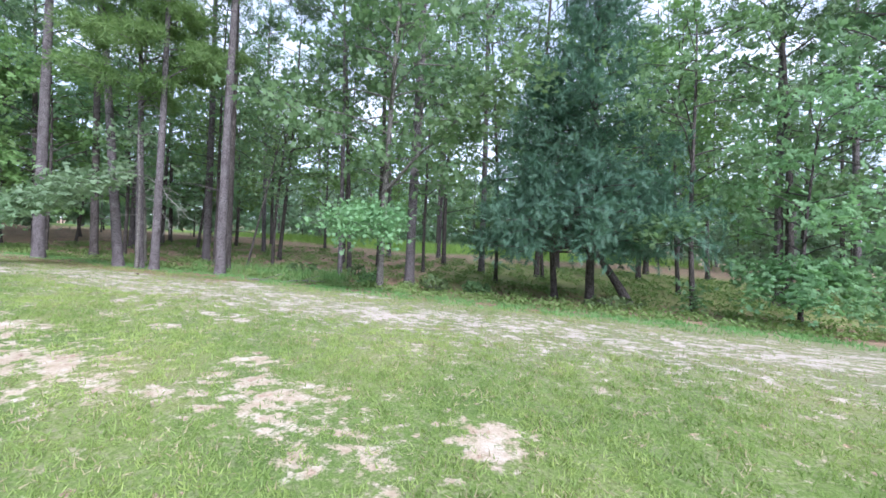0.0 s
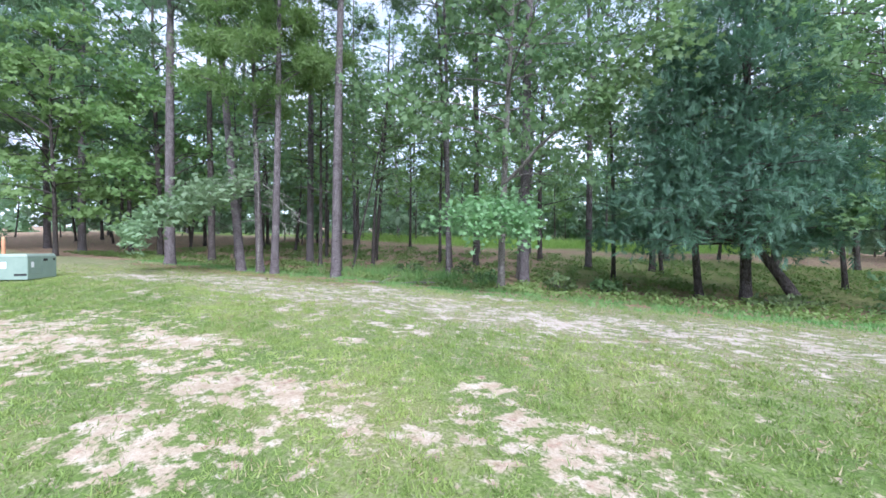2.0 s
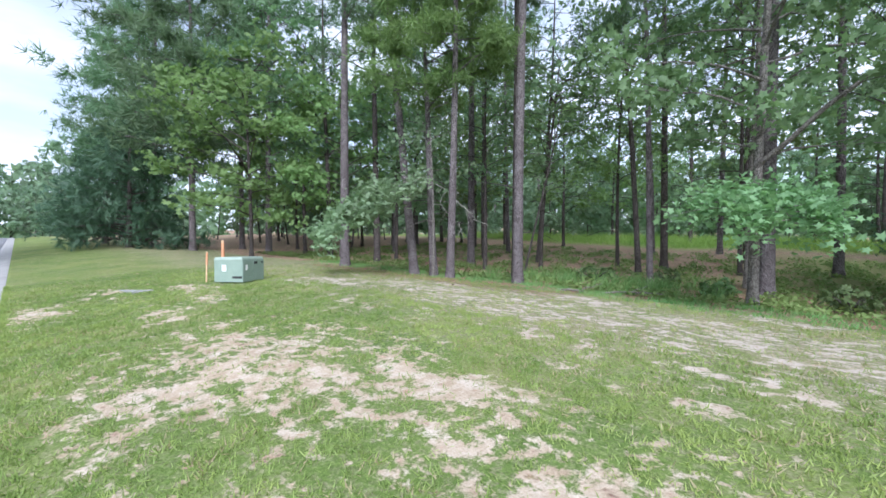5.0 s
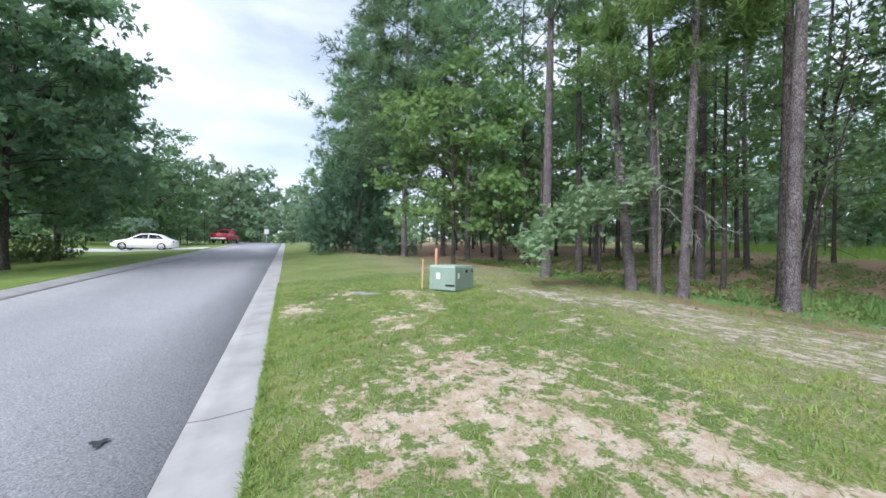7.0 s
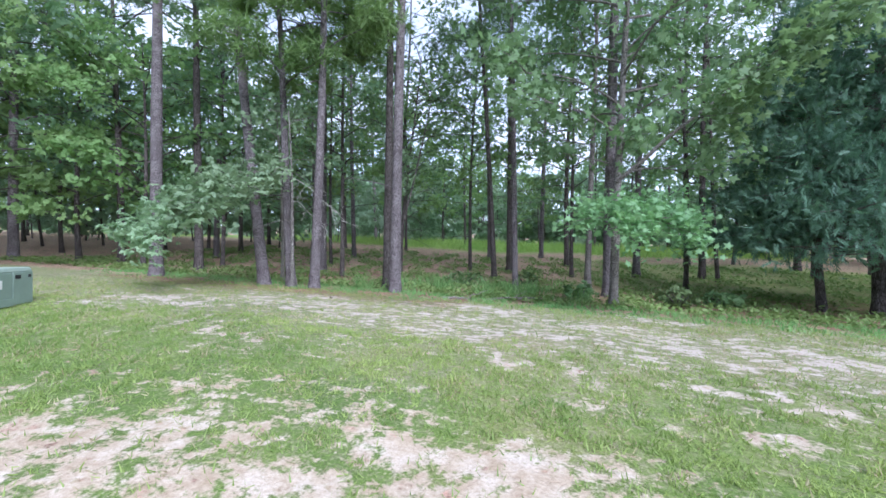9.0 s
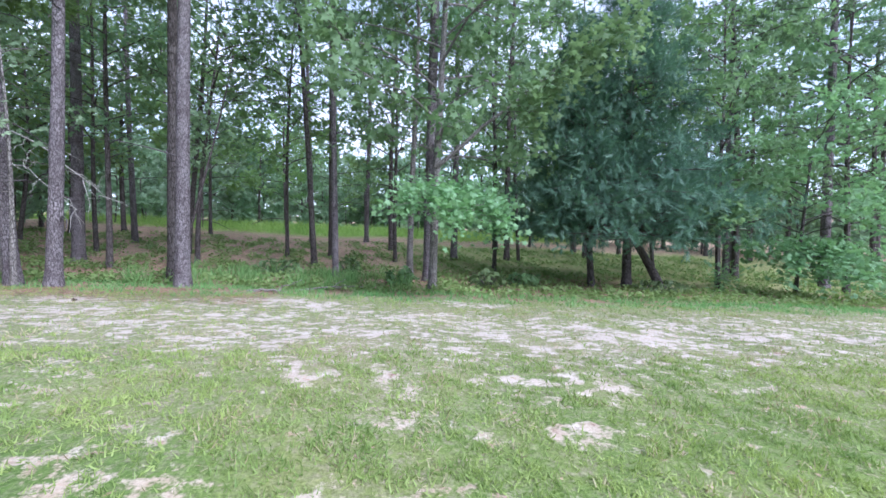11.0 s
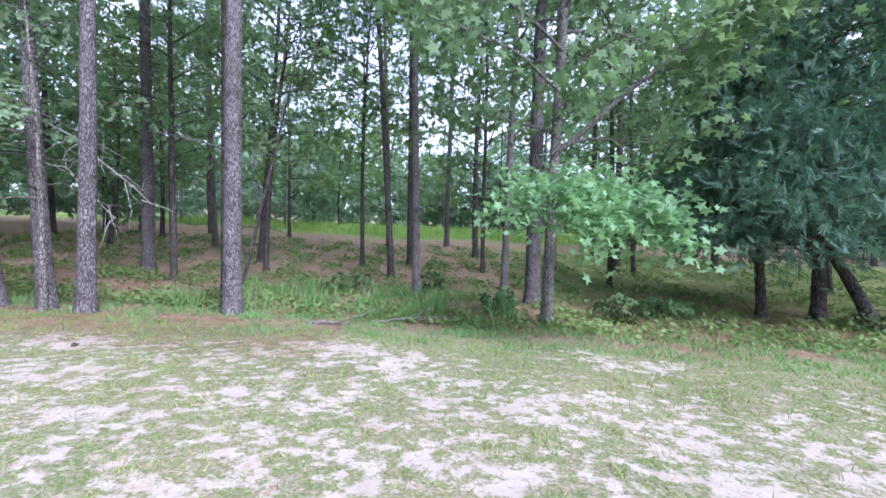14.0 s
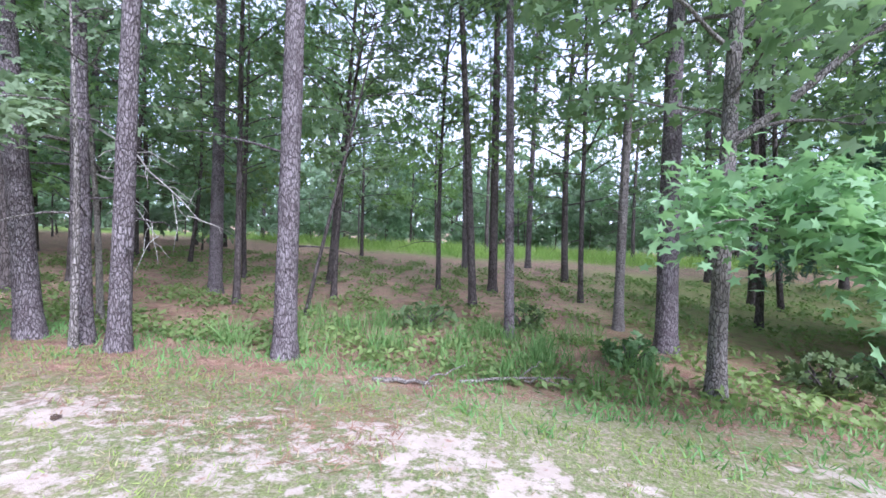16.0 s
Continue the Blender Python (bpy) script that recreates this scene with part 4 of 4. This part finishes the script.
grow(12, 10, 45, 19, 40, 2.6, [5, 6], [0.5, 0.5], 0.8, 1.1)
grow(18, -75, -22, 36, 54, 2.8, [5, 6], [0.6, 0.4], 0.9, 1.3)
grow(15, -22, 45, 46, 54, 2.6, [5, 6], [0.6, 0.4], 0.8, 1.1)
# the belt of trees where the road ends, and gardens over the road
grow(22, -100, -80, -34, 26, 3.2, [5, 6], [0.6, 0.4], 0.8, 1.3)
grow(16, -106, -88, -30, 14, 3.6, [5, 6], [0.5, 0.5], 1.7, 2.2)
grow(10, -80, -58, -34, -15, 3.5, [5, 6], [0.5, 0.5], 1.2, 1.7)


def far_woods():
    """The closed line of woods all round, far off."""
    n = 13000
    a = rng.uniform(0, 2 * np.pi, n)
    top = 13 + 2.2 * np.sin(a * 23) + 1.8 * np.sin(a * 57 + 1) + 1.5 * np.sin(a * 131 + 2)
    r = rng.uniform(118, 150, n)
    z = top * rng.uniform(0, 1, n) * (1 + (r - 118) / 200)
    x, y = -10 + r * np.cos(a), r * np.sin(a)
    g = Geo()
    scatter(g, TWIG3, np.stack([x, y, land(x, y) - 0.3 + z], -1), 3.4, 0.9)
    tagged(new("far_woods", g.mesh("far_woods", [M_LEAF_FAR])), "far closed line of green woods", "woods", kind="stuff")


far_woods()


# ---- things ----
def stand(name, x, y, label, category, turn=0.0, dz=0.0, group=""):
    ob = new(name)
    ob.location, ob.rotation_euler = (x, y, height(x, y) + dz), (0, 0, radians(turn))
    return tagged(ob, label, category, group)


def utility_box():
    k = 0.86
    ub = stand("utility_box", -15.25, 4.75, "faded green steel electrical transformer box on a concrete pad", "utility box", 33, -0.02)
    child(ub, "pad", bevelled("pad", (0.98, 1.1, 0.1), [M_CONCRETE], 0.015, 2, (0, 0, -0.1)), "pale concrete pad")
    child(ub, "body", bevelled("body", (0.86, 0.98, 0.54), [M_STEEL], 0.015, 2, (0, 0, 0.04)))
    child(ub, "lid", bevelled("lid", (0.88, 1.0, 0.07), [M_STEEL_LID], 0.02, 3, (0, 0, 0.565), 0.06), "pale green lid")
    child(ub, "door", bevelled("door", (0.02, 0.5, 0.5), [M_STEEL], 0.006, 2, (0.436, 0.235, 0.06)))
    child(ub, "door", bevelled("door", (0.02, 0.45, 0.38), [M_STEEL], 0.006, 2, (0.436, -0.25, 0.17)))
    child(ub, "skirt", bevelled("skirt", (0.025, 0.47, 0.12), [M_STEEL], 0.006, 2, (0.437, -0.25, 0.045)))
    child(ub, "vent", bevelled("vent", (0.012, 0.14, 0.06), [M_BLACK], 0.004, 1, (0.448, 0.1, 0.46)), "black vent slot")
    child(ub, "vent", bevelled("vent", (0.012, 0.07, 0.05), [M_BLACK], 0.004, 1, (0.448, 0.4, 0.47)), "black vent slot")
    child(ub, "seam", bevelled("seam", (0.3, 0.012, 0.05), [M_BLACK], 0.004, 1, (0.28, -0.492, 0.13)), "black rubber seam")
    child(ub, "sticker", bevelled("sticker", (0.13, 0.006, 0.15), [M_LABEL], 0.002, 1, (-0.12, -0.491, 0.3)), "white warning sticker")
    ub.scale = (k, k, 1.0)
    child(ub, "sticker", bevelled("sticker", (0.006, 0.09, 0.13), [M_LABEL], 0.002, 1, (0.448, -0.32, 0.32)), "white warning sticker")


utility_box()


def stake(x, y, h, w, lean):
    s = stand("marker_stake", x, y, "raw wooden survey stake with orange paint beside the utility box", "stake", 30)
    s.rotation_euler = (radians(lean), radians(lean * 0.6), 0.5)
    child(s, "post", bevelled("post", (w, w * 0.5, h), [M_STAKE], 0.004, 1, (0, 0, -0.1)))
    child(s, "tip", bevelled("tip", (w + 0.006, w * 0.5 + 0.006, h * 0.35), [M_ORANGE], 0.004, 1, (0, 0, h * 0.5)), "orange painted band")


stake(-15.95, 4.62, 1.1, 0.065, 2)
stake(-15.72, 4.15, 0.85, 0.04, -5)

cover = stand("cover_plate", -15.7, 2.75, "flat grey utility cover plate set in the lawn", "cover plate", 10)
child(cover, "plate", bevelled("plate", (0.7, 0.42, 0.06), [M_GREY_PLATE], 0.015, 2, (0, 0, -0.05)))


def loft(g, sections, mat=0):
    """Skins rings of equal length, and closes the ends."""
    k = len(sections[0])
    v = np.concatenate([np.asarray(s, float) for s in sections])
    f = []
    for i in range(len(sections) - 1):
        for j in range(k):
            a, b = i * k + j, i * k + (j + 1) % k
            f += [(a, b, b + k), (a, b + k, a + k)]
    e = (len(sections) - 1) * k
    f += [(0, j + 1, j) for j in range(1, k - 1)] + [(e, e + j, e + j + 1) for j in range(1, k - 1)]
    g.add(v, f, mat)


def ring(x, half, z0, z1, shoulder):
    return [(x, -half, z0), (x, -half * 1.02, (z0 + z1) / 2), (x, -half * shoulder, z1), (x, 0, z1 + 0.025), (x, half * shoulder, z1), (x, half * 1.02, (z0 + z1) / 2), (x, half, z0), (x, 0, z0 - 0.02)]


def cabin_ring(x, half, z0, z1, shoulder):
    m = half * (1 + shoulder) / 2
    return [(x, -half, z0), (x, -m, (z0 + z1) / 2), (x, -half * shoulder, z1), (x, 0, z1 + 0.025), (x, half * shoulder, z1), (x, m, (z0 + z1) / 2), (x, half, z0), (x, 0, z0 - 0.02)]


def wheel(parent, x, y, r):
    w = new("wheel")
    w.parent, w.location = parent, (x, y, r)
    g = Geo()
    th = np.linspace(0, 2 * np.pi, 21)[:-1]
    prof = [(r * 0.68, -0.1), (r * 0.94, -0.105), (r, -0.07), (r, 0.07), (r * 0.94, 0.105), (r * 0.68, 0.1)]
    loft(g, [[(p * math.cos(a), q, p * math.sin(a)) for p, q in prof] for a in list(th) + [2 * np.pi]])
    child(w, "tyre", g.mesh("tyre", [M_BLACK]))
    g = Geo()
    for side in (-0.07, 0.07):
        for k in range(5):
            a = k * 2 * math.pi / 5
            tube(g, [(0, side, 0), (r * 0.35 * math.cos(a), side * 1.15, r * 0.35 * math.sin(a)), (r * 0.7 * math.cos(a), side, r * 0.7 * math.sin(a))], [r * 0.14, r * 0.1, r * 0.1], 6)
    tube(g, [(0, -0.06, 0), (0, 0.06, 0)], [r * 0.66, r * 0.66], 16)
    child(w, "rim", g.mesh("rim", [M_RIM]))


def sedan(x, y, turn):
    c = stand("car", x, y, "white four-door saloon parked on a driveway", "car", turn, 0.03)
    g = Geo()
    loft(g, [ring(a, h, z0, z1, s) for a, h, z0, z1, s in ((-2.36, 0.62, 0.42, 0.72, 0.9), (-2.28, 0.8, 0.28, 0.92, 0.9), (-1.9, 0.9, 0.22, 1.0, 0.9), (-1.0, 0.92, 0.2, 0.96, 0.94), (0.6, 0.92, 0.2, 0.93, 0.94), (1.3, 0.9, 0.2, 0.88, 0.9), (2.0, 0.85, 0.24, 0.76, 0.86), (2.33, 0.66, 0.36, 0.62, 0.85))])
    child(c, "body", g.mesh("body", [M_WHITE_CAR]))
    g = Geo()
    loft(g, [cabin_ring(a, h, 0.86, z1, s) for a, h, z1, s in ((-1.95, 0.7, 0.97, 0.9), (-1.2, 0.76, 1.36, 0.76), (-0.5, 0.78, 1.44, 0.76), (0.2, 0.78, 1.4, 0.76), (1.15, 0.76, 0.92, 0.9))])
    child(c, "roof", g.mesh("roof", [M_WHITE_CAR]))
    g = Geo()
    for s in (-1, 1):
        for pts in ([(-1.5, 1.0), (-1.15, 1.3), (-0.45, 1.36), (-0.42, 0.99)], [(-0.36, 0.99), (-0.38, 1.36), (0.12, 1.33), (0.85, 0.98)]):
            v = [(a, s * (0.795 - (b - 0.86) * 0.322), b) for a, b in pts]
            v += [(a, s * (0.70 - (b - 0.86) * 0.322), b) for a, b in pts]
            f = [(0, 1, 2), (0, 2, 3)] + [t for j in range(4) for t in ((j, (j + 1) % 4, (j + 1) % 4 + 4), (j, (j + 1) % 4 + 4, j + 4))]
            g.add(v, f)
    child(c, "window", g.mesh("window", [M_GLASS], False), "dark glass")
    for a in (-1.42, 1.42):
        for b in (-0.84, 0.84):
            wheel(c, a, b, 0.33)
    for b in (-0.62, 0.62):
        child(c, "tail_lamp", bevelled("tail_lamp", (0.08, 0.34, 0.13), [M_LAMP_RED], 0.02, 2, (-2.27, b, 0.7)), "red lens")
        child(c, "head_lamp", bevelled("head_lamp", (0.3, 0.26, 0.1), [M_GLASS], 0.02, 2, (2.12, b, 0.6)), "dark headlamp")


def pickup(x, y, turn):
    c = stand("pickup_truck", x, y, "dark red pickup truck parked beside the road", "pickup truck", turn, 0.06)
    g = Geo()
    loft(g, [ring(a, h, z0, z1, s) for a, h, z0, z1, s in ((-2.7, 0.9, 0.5, 1.05, 0.98), (-2.6, 0.95, 0.42, 1.12, 0.98), (0.0, 0.96, 0.4, 1.14, 0.97), (1.5, 0.95, 0.4, 1.16, 0.94), (2.5, 0.9, 0.42, 1.08, 0.9), (2.75, 0.8, 0.5, 0.98, 0.9))])
    child(c, "body", g.mesh("body", [M_RED_CAR]))
    g = Geo()
    loft(g, [ring(a, h, 1.05, z1, s) for a, h, z1, s in ((-0.75, 0.86, 1.15, 0.92), (-0.6, 0.86, 1.78, 0.8), (0.7, 0.86, 1.8, 0.8), (1.5, 0.86, 1.16, 0.92))])
    child(c, "cab", g.mesh("cab", [M_RED_CAR]))
    child(c, "window", bevelled("window", (0.05, 1.2, 0.42), [M_GLASS], 0.02, 2, (-0.71, 0, 1.25)), "dark glass")
    child(c, "bumper", bevelled("bumper", (0.15, 1.7, 0.2), [M_RIM], 0.03, 2, (-2.76, 0, 0.42)), "chrome bumper")
    for b in (-0.82, 0.82):
        child(c, "tail_lamp", bevelled("tail_lamp", (0.06, 0.16, 0.38), [M_LAMP_RED], 0.02, 2, (-2.68, b, 0.68)), "red lens")
        child(c, "window", bevelled("window", (1.0, 0.04, 0.4), [M_GLASS], 0.015, 2, (0.15, b * 0.96, 1.25)), "dark glass")
    for a in (-1.75, 1.75):
        for b in (-0.84, 0.84):
            wheel(c, a, b, 0.4)


# driveway, a pale slab over the lawn
g = Geo()
dx = np.linspace(-51.5, -46.2, 6)
dy = np.linspace(-4.2, -16, 12)
X, Y = np.meshgrid(dx, dy)
Z = np.vectorize(height)(X, np.minimum(Y, -5.4)) + 0.03
i, j = np.meshgrid(np.arange(11), np.arange(5), indexing="ij")
a = (i * 6 + j).ravel()
g.add(np.stack([X, Y, Z], -1), np.concatenate([np.stack([a, a + 6, a + 7], -1), np.stack([a, a + 7, a + 1], -1)]))
tagged(new("driveway", g.mesh("driveway", [M_PALE_CONCRETE])), "pale concrete driveway off the road", "driveway", kind="structure")
sedan(-48.7, -9.6, 266)
pickup(-65.0, -5.0, 168)


def palm(x, y):
    p = stand("palm_tree", x, y, "grey-green palm with drooping feather leaves", "palm tree")
    g = Geo()
    tube(g, bow((0, 0, -0.1), (0.1, 0, 1.8), 8, 0), np.linspace(0.3, 0.24, 8), 10, 0.06)
    child(p, "trunk", g.mesh("trunk", [M_DARK_BARK]))
    g = Geo()
    for k in range(34):
        a, e = k * 2.4, 0.1 + 1.2 * (k / 34)
        end = np.array([math.cos(a) * 2.1 * math.cos(e * 0.8), math.sin(a) * 2.1 * math.cos(e * 0.8), 1.5 + 1.5 * math.sin(e)])
        pts = bow((0.1, 0, 1.8), end, 9, 0.55)
        for q in range(2, 9):
            d = pts[q] - pts[q - 1]
            sd = np.cross(d, (0, 0, 1.0))
            sd /= np.linalg.norm(sd) + 1e-6
            for s in (-1, 1):
                for o in (0.0, 0.5):
                    b = pts[q - 1] + d * o
                    tip = b + sd * s * 0.45 + d * 0.7 - np.array([0, 0, 0.12])
                    g.add([b, b + d * 0.25, tip], [(0, 1, 2)])
    child(p, "leaves", g.mesh("leaves", [M_PALM]))


palm(-54.5, -11.6)


def shrub(x, y, w, h, n, mat=None, label="clipped dark green garden shrub", leaf=0.16):
    s = stand("shrub", x, y, label, "shrub", group="garden shrubs")
    g = Geo()
    for k in range(7):
        a = k * 0.9
        tube(g, bow((0, 0, -0.05), (math.cos(a) * w * 0.35, math.sin(a) * w * 0.35, h * 0.7), 4, 0.05), [0.03, 0.02, 0.015, 0.008], 5)
    child(s, "stems", g.mesh("stems", [M_DARK_BARK]))
    u = rng.normal(size=(n, 3))
    u /= np.linalg.norm(u, axis=1)[:, None]
    pos = u * np.array([w / 2, w / 2, h / 2]) * rng.uniform(0.72, 1.05, (n, 1)) * (1 + 0.12 * np.sin(u[:, :1] * 7 + x)) + np.array([0, 0, h / 2])
    pos[:, 2] = np.maximum(pos[:, 2], 0.03)
    g = Geo()
    scatter(g, TWIG5, pos, leaf, 0.9)
    child(s, "leaves", g.mesh("leaves", [mat or M_SHRUB]))


for sx, sy, sw, sh in ((-31, -13.5, 2.0, 1.7), (-33.5, -13.8, 2.2, 1.8), (-36, -12.2, 2.6, 1.6), (-38.5, -11.4, 2.4, 1.5), (-28, -14.2, 2.0, 1.8), (-25.5, -14.5, 2.2, 1.7), (-34.2, -10.9, 2.2, 1.3)):
    shrub(sx, sy, sw, sh, 420)


def house():
    h = stand("house", -33, -20, "white two-storey house behind street trees", "house", 0)
    child(h, "wall", bevelled("wall", (13, 9, 5.6), [M_SIDING], 0.02, 1, (0, 0, -0.2)))
    g = Geo()
    v = [(-7, -5, 5.3), (7, -5, 5.3), (7, 5, 5.3), (-7, 5, 5.3), (-7, 0, 8.2), (7, 0, 8.2)]
    g.add(v, [(0, 1, 5), (0, 5, 4), (2, 3, 4), (2, 4, 5), (0, 4, 3), (1, 2, 5), (0, 3, 2), (0, 2, 1)])
    child(h, "roof", g.mesh("roof", [M_ROOF], False), "grey shingle roof")
    for z in (0.9, 3.5):
        for x in (-4.5, -1.5, 1.5, 4.5):
            w = child(h, "window", bevelled("window", (1.0, 0.08, 1.4), [M_GLASS], 0.01, 1, (x, 4.5, z)), "dark glass")
            child(w, "sill", bevelled("sill", (1.2, 0.16, 0.08), [M_SIDING], 0.01, 1, (x, 4.55, z - 0.09)))


house()


def fence(x, y, n):
    f = stand("garden_fence", x, y, "black iron fence panel along a hedge", "fence", 90)
    for z in (0.25, 1.05):
        child(f, "rail", bevelled("rail", (n * 0.14, 0.04, 0.04), [M_IRON], 0.005, 1, (0, 0, z)))
    me = bevelled("picket", (0.025, 0.025, 1.3), [M_IRON], 0.004, 1, (0, 0, -0.05))
    for k in range(n):
        p = child(f, "picket", me)
        p.location = ((k - n / 2 + 0.5) * 0.14, 0, 0)


fence(-60, -9.4, 40)


def sign(x, y):
    s = stand("street_sign", x, y, "small white street sign on a thin post", "sign", 90)
    g = Geo()
    tube(g, [(0, 0, -0.2), (0, 0, 2.1)], [0.03, 0.03], 8)
    child(s, "post", g.mesh("post", [M_RIM]))
    child(s, "plate", bevelled("plate", (0.6, 0.02, 0.7), [M_LABEL], 0.005, 1, (0, 0.03, 1.5)))


sign(-73, -0.4)


def pinecone(x, y):
    c = stand("pine_cone", x, y, "dark open pine cone lying on sandy grass", "pine cone", 70)
    g = Geo()
    n = 60
    t = np.linspace(0, 1, n)
    a = np.arange(n) * 2.4
    r = 0.035 * np.sin(np.pi * (0.15 + 0.8 * t))
    pos = np.stack([t * 0.11 - 0.055, r * np.cos(a), 0.035 + r * np.sin(a)], -1)
    scatter(g, ([(0, 0, 0), (0.5, 0.5, 0), (1, 0, 0.25), (0.5, -0.5, 0)], [(0, 1, 2), (0, 2, 3)]), pos, 0.03, 0.9)
    tube(g, [(-0.055, 0, 0.035), (0, 0, 0.035), (0.055, 0, 0.035)], [0.012, 0.026, 0.008], 6)
    c.scale = (0.6, 0.6, 0.6)
    child(c, "scales", g.mesh("scales", [M_CONE]))


pinecone(-11.75, 8.75)


def fallen(x, y, pts, r, label, name="fallen_branch"):
    f = stand(name, x, y, label, "branch")
    g = Geo()
    for p0, p1, rr in pts:
        tube(g, bow(p0, p1, 8, 0.04, 0.02), np.linspace(rr, rr * 0.4, 8), 7, 0.08)
    child(f, "wood", g.mesh("wood", [M_DEADWOOD]))


fallen(-9.5, 10.95, [((-0.4, 0, 0.01), (0.3, 0.1, 0.015), 0.04), ((-0.1, -0.12, 0.0), (0.4, 0.05, 0.01), 0.018)], 0.06, "short rotting log on the pine straw", "rotting_log")
fallen(-8.2, 11.5, [((-0.7, -0.2, 0.03), (0.7, 0.25, 0.05), 0.025), ((0.1, 0.05, 0.05), (0.5, -0.2, 0.12), 0.014), ((0.0, 0, 0.05), (0.3, 0.4, 0.2), 0.012)], 0.03, "pale fallen branch lying among weeds")
fallen(-8.9, 11.0, [((-0.4, -0.1, 0.03), (0.1, 0.2, 0.25), 0.014)], 0.02, "thin bare stick in the weeds")


# ---- plants of the ground ----
def spots(n, x0, x1, y0, y1, keep):
    x, y = rng.uniform(x0, x1, n), rng.uniform(y0, y1, n)
    ok = rng.uniform(0, 1, n) < keep(x, y)
    x, y = x[ok], y[ok]
    return np.stack([x, y, land(x, y - drift(x, y))], -1)


def stuff(name, label, category, mat, parts):
    g = Geo()
    for shape, pos, size, tilt in parts:
        scatter(g, shape, pos, size, tilt)
    tagged(new(name, g.mesh(name, [mat])), label, category, kind="stuff")


def lawn_keep(x, y):
    patch = 0.55 + 0.6 * wave(x, y, 0.5, 31)
    return np.clip(1 - 1.7 * sand_at(x, y), 0.05, 1) * np.clip(patch, 0.15, 1) * np.clip((12.2 - y) / 1.5, 0, 1) * (y - drift(x, y) > 0.52) * np.clip((x + 20) / 6, 0, 1) * np.clip((5 - x) / 5, 0, 1)


near = np.concatenate([spots(520000, -20, 5, 0.3, 6, lawn_keep), spots(130000, -20, 5, 6, 10.5, lawn_keep)])
dry = spots(240000, -20, 5, 0.6, 9.5, lambda x, y: lawn_keep(x, y) * np.clip(0.25 + 0.7 * wave(x, y, 0.9, 41) + 0.35 * np.clip((y - 5) / 2, 0, 1), 0, 1))
rim_x = rng.uniform(-20, 2, 9000)
rim_y = 0.5 + drift(rim_x, 0) + np.abs(rng.normal(0, 0.05, 9000))
rim = np.stack([rim_x, rim_y, land(rim_x, np.maximum(rim_y - drift(rim_x, rim_y), 0.51))], -1)
stuff("lawn_grass", "short patchy green lawn grass", "grass", M_BLADE, [(BLADE, near, 0.05, 0.6), (BLADE, rim, 0.055, 0.6)])
stuff("dry_grass", "dry straw-coloured grass among the green lawn", "grass", M_DRY_BLADE, [(BLADE, dry, 0.055, 0.8)])
edge = spots(42000, -22, 6, 9.8, 13.2, lambda x, y: np.exp(-((y - 11.2) / 1.1) ** 2) * np.clip(0.6 + 0.6 * wave(x, y, 1.5, 33), 0, 1))
stuff("edge_grass", "soft longer grass along the edge of the woods", "grass", M_TALL, [(BLADE, edge, 0.10, 0.55)])
weeds = spots(8000, -13, -6.4, 11.4, 14.6, lambda x, y: np.clip(wave(x, y, 1.1, 35) * 1.2 - 0.1, 0, 1))
stuff("tall_weeds", "tall thin green weeds among the trunks", "weeds", M_TALL, [(WIDE_BLADE, weeds, 0.42, 0.3)])
low = spots(170000, -30, 12, 11.3, 27, lambda x, y: np.clip(0.25 + 0.7 * wave(x, y, 2.1, 37) + 0.8 * np.exp(-((y - 12.2) / 0.9) ** 2), 0, 1) * np.clip((y - 11.0) / 0.5, 0, 1))
low[:, 2] += rng.uniform(0.01, 0.16, len(low))
stuff("ground_cover", "low leafy green ground cover on pine straw", "ground cover", M_COVER, [(LEAF, low[:44000], 0.12, 0.55)])
mead = spots(20000, -40, 12, 33, 48, lambda x, y: meadow_at(x, y) ** 0.5)
stuff("meadow_plants", "sunlit yellow-green meadow plants beyond the trees", "meadow", M_MEADOW, [(WIDE_BLADE, mead, 0.8, 0.45)])
straw = spots(60000, -20, 2, 8.8, 17, lambda x, y: np.clip(wood_at(x, y) + 1.2 * np.exp(-((y - 9.8) / 1.0) ** 2) * (x < -9) * 0.8, 0, 1))
straw[:, 2] += 0.012
stuff("pine_straw", "loose fallen brown pine needles", "pine straw", M_STRAW, [(([(0, -0.03, 0), (1, 0, 0.04), (0, 0.03, 0)], [(0, 1, 2)]), straw, 0.17, 0.12)])
for bx, by, bw, bh in ((-10.3, 14.3, 1.3, 0.5), (-4.2, 12.9, 0.9, 0.5), (-6.6, 13.1, 0.9, 0.45), (-3.0, 13.6, 1.0, 0.4), (1.3, 13.4, 1.6, 0.35), (-8.3, 15.2, 0.9, 0.5)):
    shrub(bx, by, bw, bh, 130, M_SHRUB, "low green woodland shrub", 0.15)
